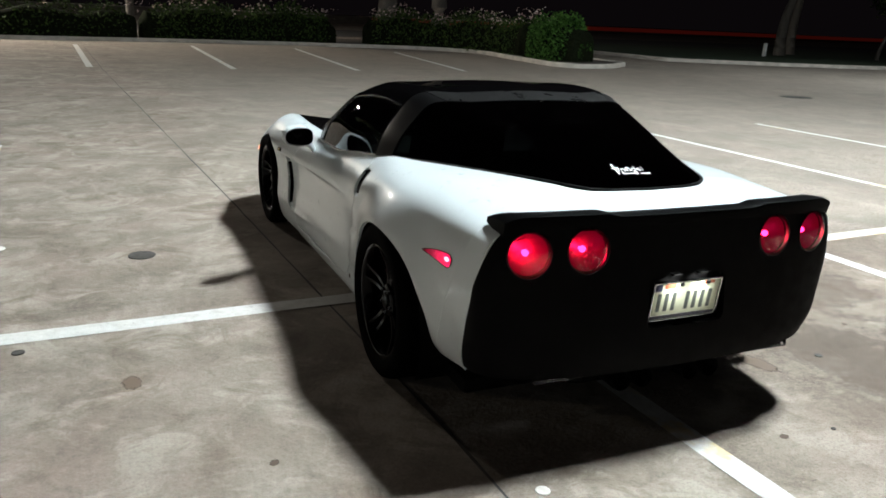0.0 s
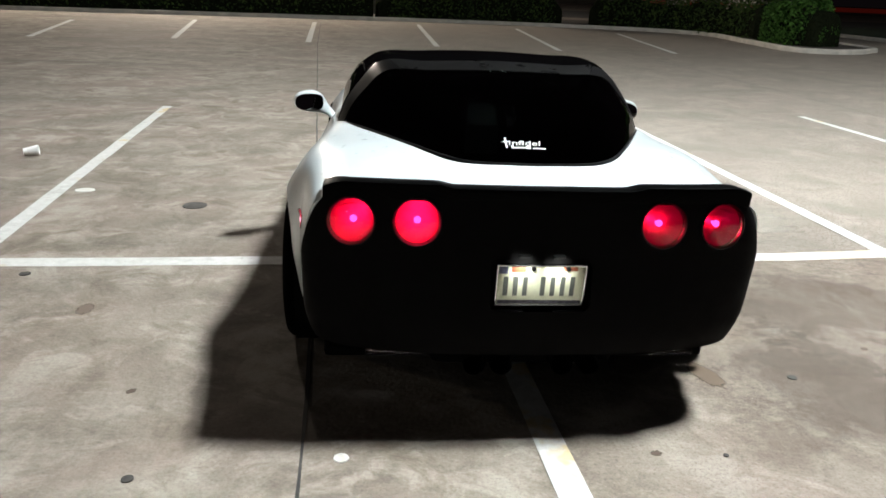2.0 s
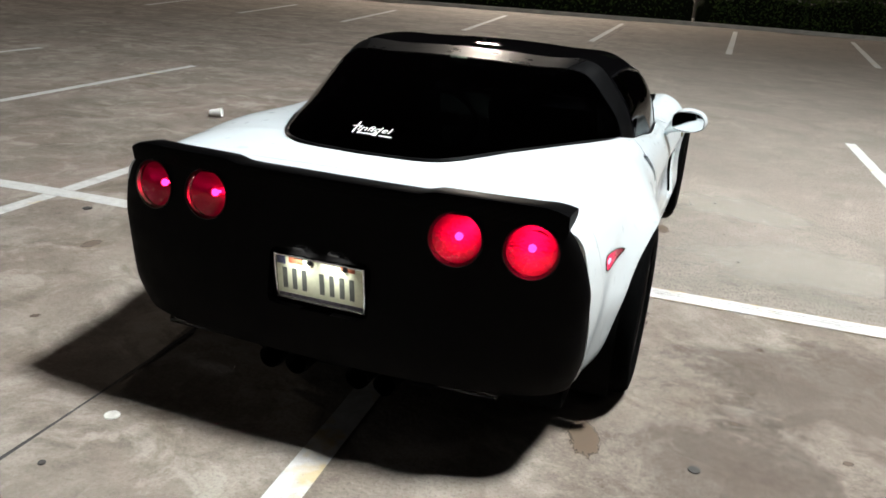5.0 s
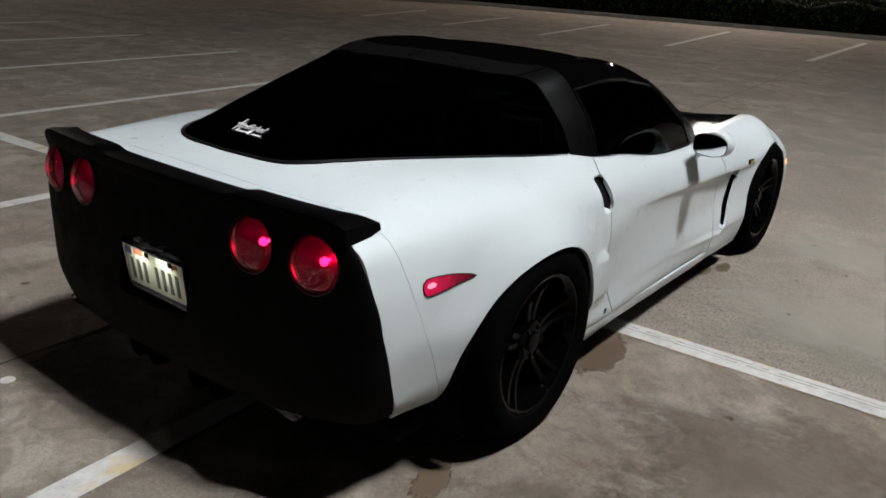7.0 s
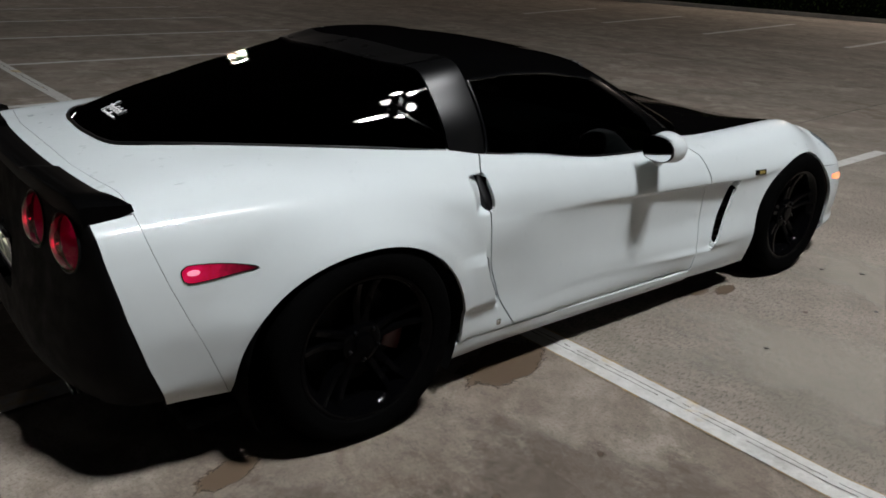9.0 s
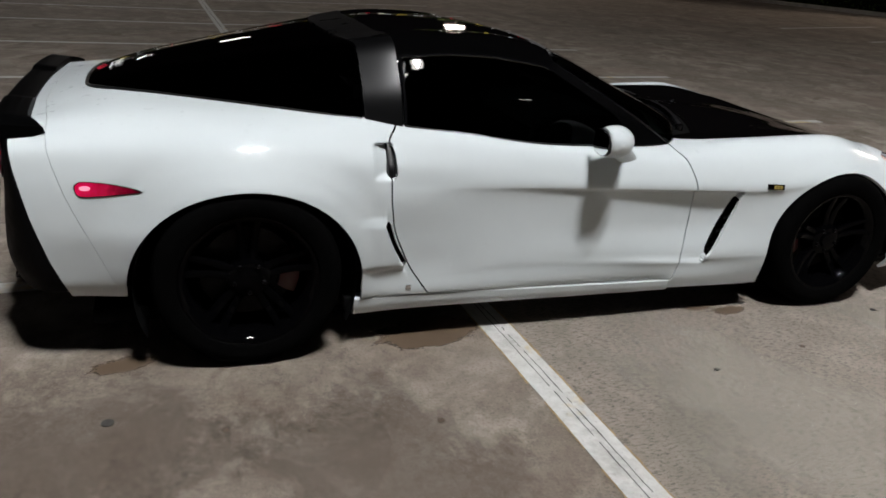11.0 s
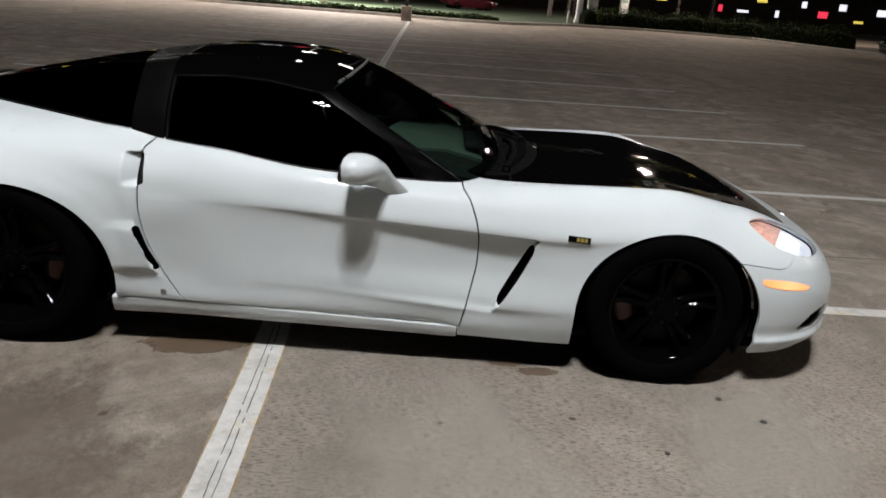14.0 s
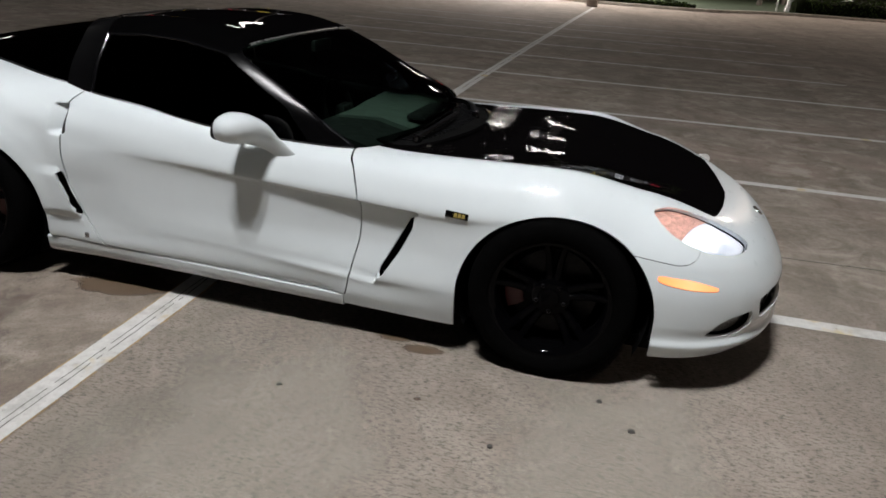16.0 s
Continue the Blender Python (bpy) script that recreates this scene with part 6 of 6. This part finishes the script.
for k, (x, y, rx, ry, turn) in enumerate(((2.82, 3.66, 0.17, 0.32, 8), (2.92, 5.12, 0.05, 0.12, 5), (2.86, 4.98, 0.04, 0.10, 0), (2.83, 2.47, 0.07, 0.16, 12), (0.08, 3.20, 0.05, 0.09, 0))):
    stain("oil_stain", x, y, rx, ry, turn, OIL, "brown damp oil stain on the concrete", 0.0022 + 0.0001 * k)
for k, (x, y, rx, ry, turn) in enumerate(((3.75, 3.22, 1.0, 0.66, 5), (3.35, 2.35, 0.55, 0.8, -10), (4.1, 2.3, 0.7, 0.6, 20))):
    stain("weathered_patch", x, y, rx, ry, turn, WEATHERED, "faint brown weathered patch on the concrete", 0.0014 + 0.0001 * k)
for k, (x, y, rx, ry, turn) in enumerate(((3.75, 4.75, 1.0, 0.62, 8), (3.4, 5.9, 0.7, 0.5, -15))):
    stain("scoured_patch", x, y, rx, ry, turn, PALE_WORN, "pale scoured patch on the concrete", 0.0018 + 0.0001 * k)
for k, (x, y, r) in enumerate(((3.33, 2.79, 0.022), (3.70, 2.69, 0.026), (3.40, 3.06, 0.02), (3.45, 3.49, 0.02), (3.62, 2.30, 0.018), (2.4, 1.9, 0.03), (0.5, 2.4, 0.03), (3.3, 5.2, 0.02))):
    stain("drip_spot", x, y, r, r * 0.8, 40 * k, RUSTY, "small rusty drip spot on the concrete", 0.0028 + 0.0001 * k)

# ------------------------------------------------------------------ cracks and old edges of the long line
CRACK = plain("dark_crack", (0.065, 0.06, 0.054), 0.95, 0.0, 0.0, 30.0, 0.3).m
OLD_YELLOW = plain("old_yellow_paint", (0.29, 0.205, 0.105), 0.85, 0.0, 0.0, 18.0, 0.4).m


def wander(name, x0, x1, off, width, material, label, wobble, z, gap, seed, rate=5.0):
    """A thin broken band that wanders along the long line."""
    rng = random.Random(seed)
    bm = bmesh.new()
    last = None
    n = int((x1 - x0) / 0.018)
    for k in range(n):
        x = x0 + (x1 - x0) * k / n
        y = cross_y(x) + off + wobble * noise.noise((x * 7.0, seed, 0.0)) + wobble * 0.5 * noise.noise((x * 31.0, seed, 3.0))
        w = width * (0.55 + 0.9 * abs(noise.noise((x * 19.0, seed, 8.0))))
        if noise.noise((x * rate, seed, 5.0)) < gap:
            last = None
            continue
        row = (bm.verts.new((x, y - w / 2, z)), bm.verts.new((x, y + w / 2, z)))
        if last:
            bm.faces.new((last[0], row[0], row[1], last[1]))
        last = row
    return tagged(part(name, bm, material, None, label, smooth=False), "", "crack", "", "stuff")


wander("crack", 2.6, 6.5, 0.020, 0.0056, CRACK, "dark crack running along the painted line", 0.004, 0.0072, -0.42, 2, 28.0)
wander("crack", 2.6, 6.5, -0.006, 0.0052, CRACK, "dark crack running along the painted line", 0.004, 0.0072, -0.42, 5, 24.0)
wander("crack", -30.0, -4.0, 0.0, 0.012, CRACK, "dark crack running along the painted line", 0.016, 0.0072, -0.5, 6)
wander("paint_edge", 2.6, 6.5, 0.068, 0.022, OLD_YELLOW, "old yellow paint showing beside the line", 0.004, 0.0038, -0.3, 7, 9.0)
wander("paint_edge", 2.6, 6.5, -0.068, 0.020, OLD_YELLOW, "old yellow paint showing beside the line", 0.004, 0.0038, -0.15, 9, 7.0)

# ------------------------------------------------------------------ dark car parked by the far kerb
CAR_BLACK = plain("dark_car_paint", (0.003, 0.003, 0.0035), 0.12, 0.0, 0.0, 10.0, 0.2).m
HEAD_GLASS = plain("grey_headlamp", (0.22, 0.22, 0.21), 0.2, 0.3, 0.3, 20.0, 0.2).m


def parked_car(m):
    root = thing("parked_car", m, "dark saloon car parked by the far kerb", "car")
    bm = bmesh.new()
    prof = [(-2.25, 0.55, 0.95, 0.80), (-2.0, 0.35, 1.02, 0.88), (-1.2, 0.25, 1.05, 0.91), (0.0, 0.22, 1.0, 0.92), (1.0, 0.22, 0.98, 0.92), (1.8, 0.28, 0.88, 0.88), (2.15, 0.35, 0.78, 0.80), (2.30, 0.45, 0.66, 0.66)]
    rows = []
    for y, z0, z1, hw in prof:
        rows.append([bm.verts.new((sx * hw * k, y, z)) for sx, k, z in ((-1, 0.9, z0), (-1, 1.0, z0 + 0.18), (-1, 0.98, z1 - 0.12), (-1, 0.86, z1), (1, 0.86, z1), (1, 0.98, z1 - 0.12), (1, 1.0, z0 + 0.18), (1, 0.9, z0))])
    for a, b in zip(rows, rows[1:]):
        for i in range(8):
            bm.faces.new((a[i], b[i], b[(i + 1) % 8], a[(i + 1) % 8]))
    bm.faces.new(rows[0]), bm.faces.new(rows[-1])
    bmesh.ops.recalc_face_normals(bm, faces=bm.faces)
    part("body", bm, CAR_BLACK, root)
    bm = bmesh.new()
    rows = []
    for y, z, hw in ((-1.75, 1.0, 0.72), (-1.1, 1.40, 0.60), (-0.3, 1.46, 0.60), (0.35, 1.42, 0.60), (1.15, 0.98, 0.74)):
        rows.append([bm.verts.new(p) for p in ((-0.80, y, 0.95), (-hw, y, z), (hw, y, z), (0.80, y, 0.95))])
    for a, b in zip(rows, rows[1:]):
        for i in range(3):
            bm.faces.new((a[i], b[i], b[i + 1], a[i + 1]))
    bmesh.ops.recalc_face_normals(bm, faces=bm.faces)
    part("glasshouse", bm, GLASS_DARK, root)
    for sx in (-1, 1):
        for y in (-1.38, 1.38):
            tyre = lathe([(-0.10, 0.20), (-0.11, 0.30), (-0.08, 0.325), (0.08, 0.325), (0.11, 0.30), (0.10, 0.20)], 28, "x", (sx * 0.80, y, 0.325))
            w = part("wheel", tyre, RUBBER, root)
            part("rim", lathe([(sx * 0.07, 0.20), (sx * 0.095, 0.18), (sx * 0.075, 0.05), (sx * 0.09, 0.0)], 20, "x", (sx * 0.80, y, 0.325)), NUT, w, "dark dull rim")
        bm = box(sx * 0.66 - 0.17, sx * 0.66 + 0.17, 2.02, 2.26, 0.60, 0.74, 0.04)
        part("headlamp", bm, HEAD_GLASS, root, "pale unlit headlamp")
    return root


parked_car(pose(-26.1, 25.9, 0.0, 0, 0, 187) @ Matrix.Scale(1.2, 4))

# ------------------------------------------------------------------ beyond the west kerb: sign, lit shops, cars' lamps
SIGN_GREEN = plain("pale_green_sign", (0.30, 0.40, 0.36), 0.6, 0.0, 0.0, 4.0, 0.1).m


def sign_pillar(x, y):
    root = thing("sign_pillar", pose(x, y, 0.09), "white square sign pillar with a pale green panel", "sign", "sign pillars")
    part("pillar", box(-0.25, 0.25, -0.30, 0.30, 0.0, 3.0, 0.03), POST_WHITE, root)
    part("panel", box(0.25, 0.27, -0.22, 0.22, 1.5, 2.6, 0.004), SIGN_GREEN, root, "pale green panel")


sign_pillar(-47.5, 15.4), sign_pillar(-60.0, 20.5)
WALL_DARK = plain("dark_shop_wall", (0.05, 0.045, 0.04), 0.9, 0.0, 0.0, 1.0, 0.3).m
SHOP_LIGHT = Mat("lit_shop_window", (0.6, 0.6, 0.55), 0.4).glow((0.95, 0.97, 1.0), 3.2).m
SHOP_YELLOW = Mat("lit_yellow_sign", (0.6, 0.5, 0.1), 0.4).glow((1.0, 0.75, 0.12), 2.6).m
SHOP_RED = Mat("lit_red_sign", (0.6, 0.05, 0.05), 0.4).glow((1.0, 0.05, 0.10), 2.8).m
root = thing("shop_building", pose(-112.0, 10.0, 0.0), "long dark shop building with lit windows and signs", "building")
part("wall", box(-4.0, 0.0, -90.0, 70.0, 0.0, 5.0, 0.1), WALL_DARK, root)
part("roof", box(-4.3, 0.3, -90.3, 70.3, 5.0, 5.4, 0.05), WALL_DARK, root)
rng = random.Random(4)
for k in range(51):
    y = -86 + k * 3.0 + rng.uniform(-0.6, 0.6)
    w, h = rng.uniform(0.25, 1.1), rng.uniform(0.3, 1.0)
    z = rng.uniform(1.3, 3.4)
    material = SHOP_LIGHT if k % 5 not in (1, 3) else (SHOP_RED if k % 5 == 1 else SHOP_YELLOW)
    part("window", box(0.0, 0.06, y - w, y + w, z, z + h), material, root, "lit shop window" if material is SHOP_LIGHT else "lit coloured sign")
for x, y in ((-66.0, 17.0), (-75.0, 9.0), (-70.0, 28.0), (-58.0, 27.0), (-64.0, 1.0), (-80.0, 20.0), (-57.0, 14.0)):
    tree(x, y, 7.0, 0.3, 2.0, int(-x), 0.16, "dark street tree on the grass verge")
CAR_RED = plain("dark_red_car_paint", (0.035, 0.003, 0.006), 0.25).m
far_car = parked_car(pose(-62.0, 8.0, 0.0, 0, 0, 20))
tagged(far_car, "dark red car parked beyond the grass verge")
for o in far_car.children:
    if o.name.startswith("body"):
        o.data.materials[0] = CAR_RED

# ------------------------------------------------------------------ north: street glow
# faint reddish glow beyond the street, given as an added emitting band
GLOW_RED = Mat("distant_red_glow", (0.3, 0.03, 0.02), 0.5).glow((1.0, 0.07, 0.03), 0.022).m
root = thing("street_barrier", pose(62.0, 92.0, 0.0), "low dark barrier beyond the street with a dim red strip", "barrier")
part("rail", box(-70, 80, 0.0, 0.15, 0.0, 0.9, 0.03), WALL_DARK, root)
part("red_strip", box(-30, 60, -0.06, 0.0, 0.35, 0.85), GLOW_RED, root, "dim glowing red band for the faint far glow")
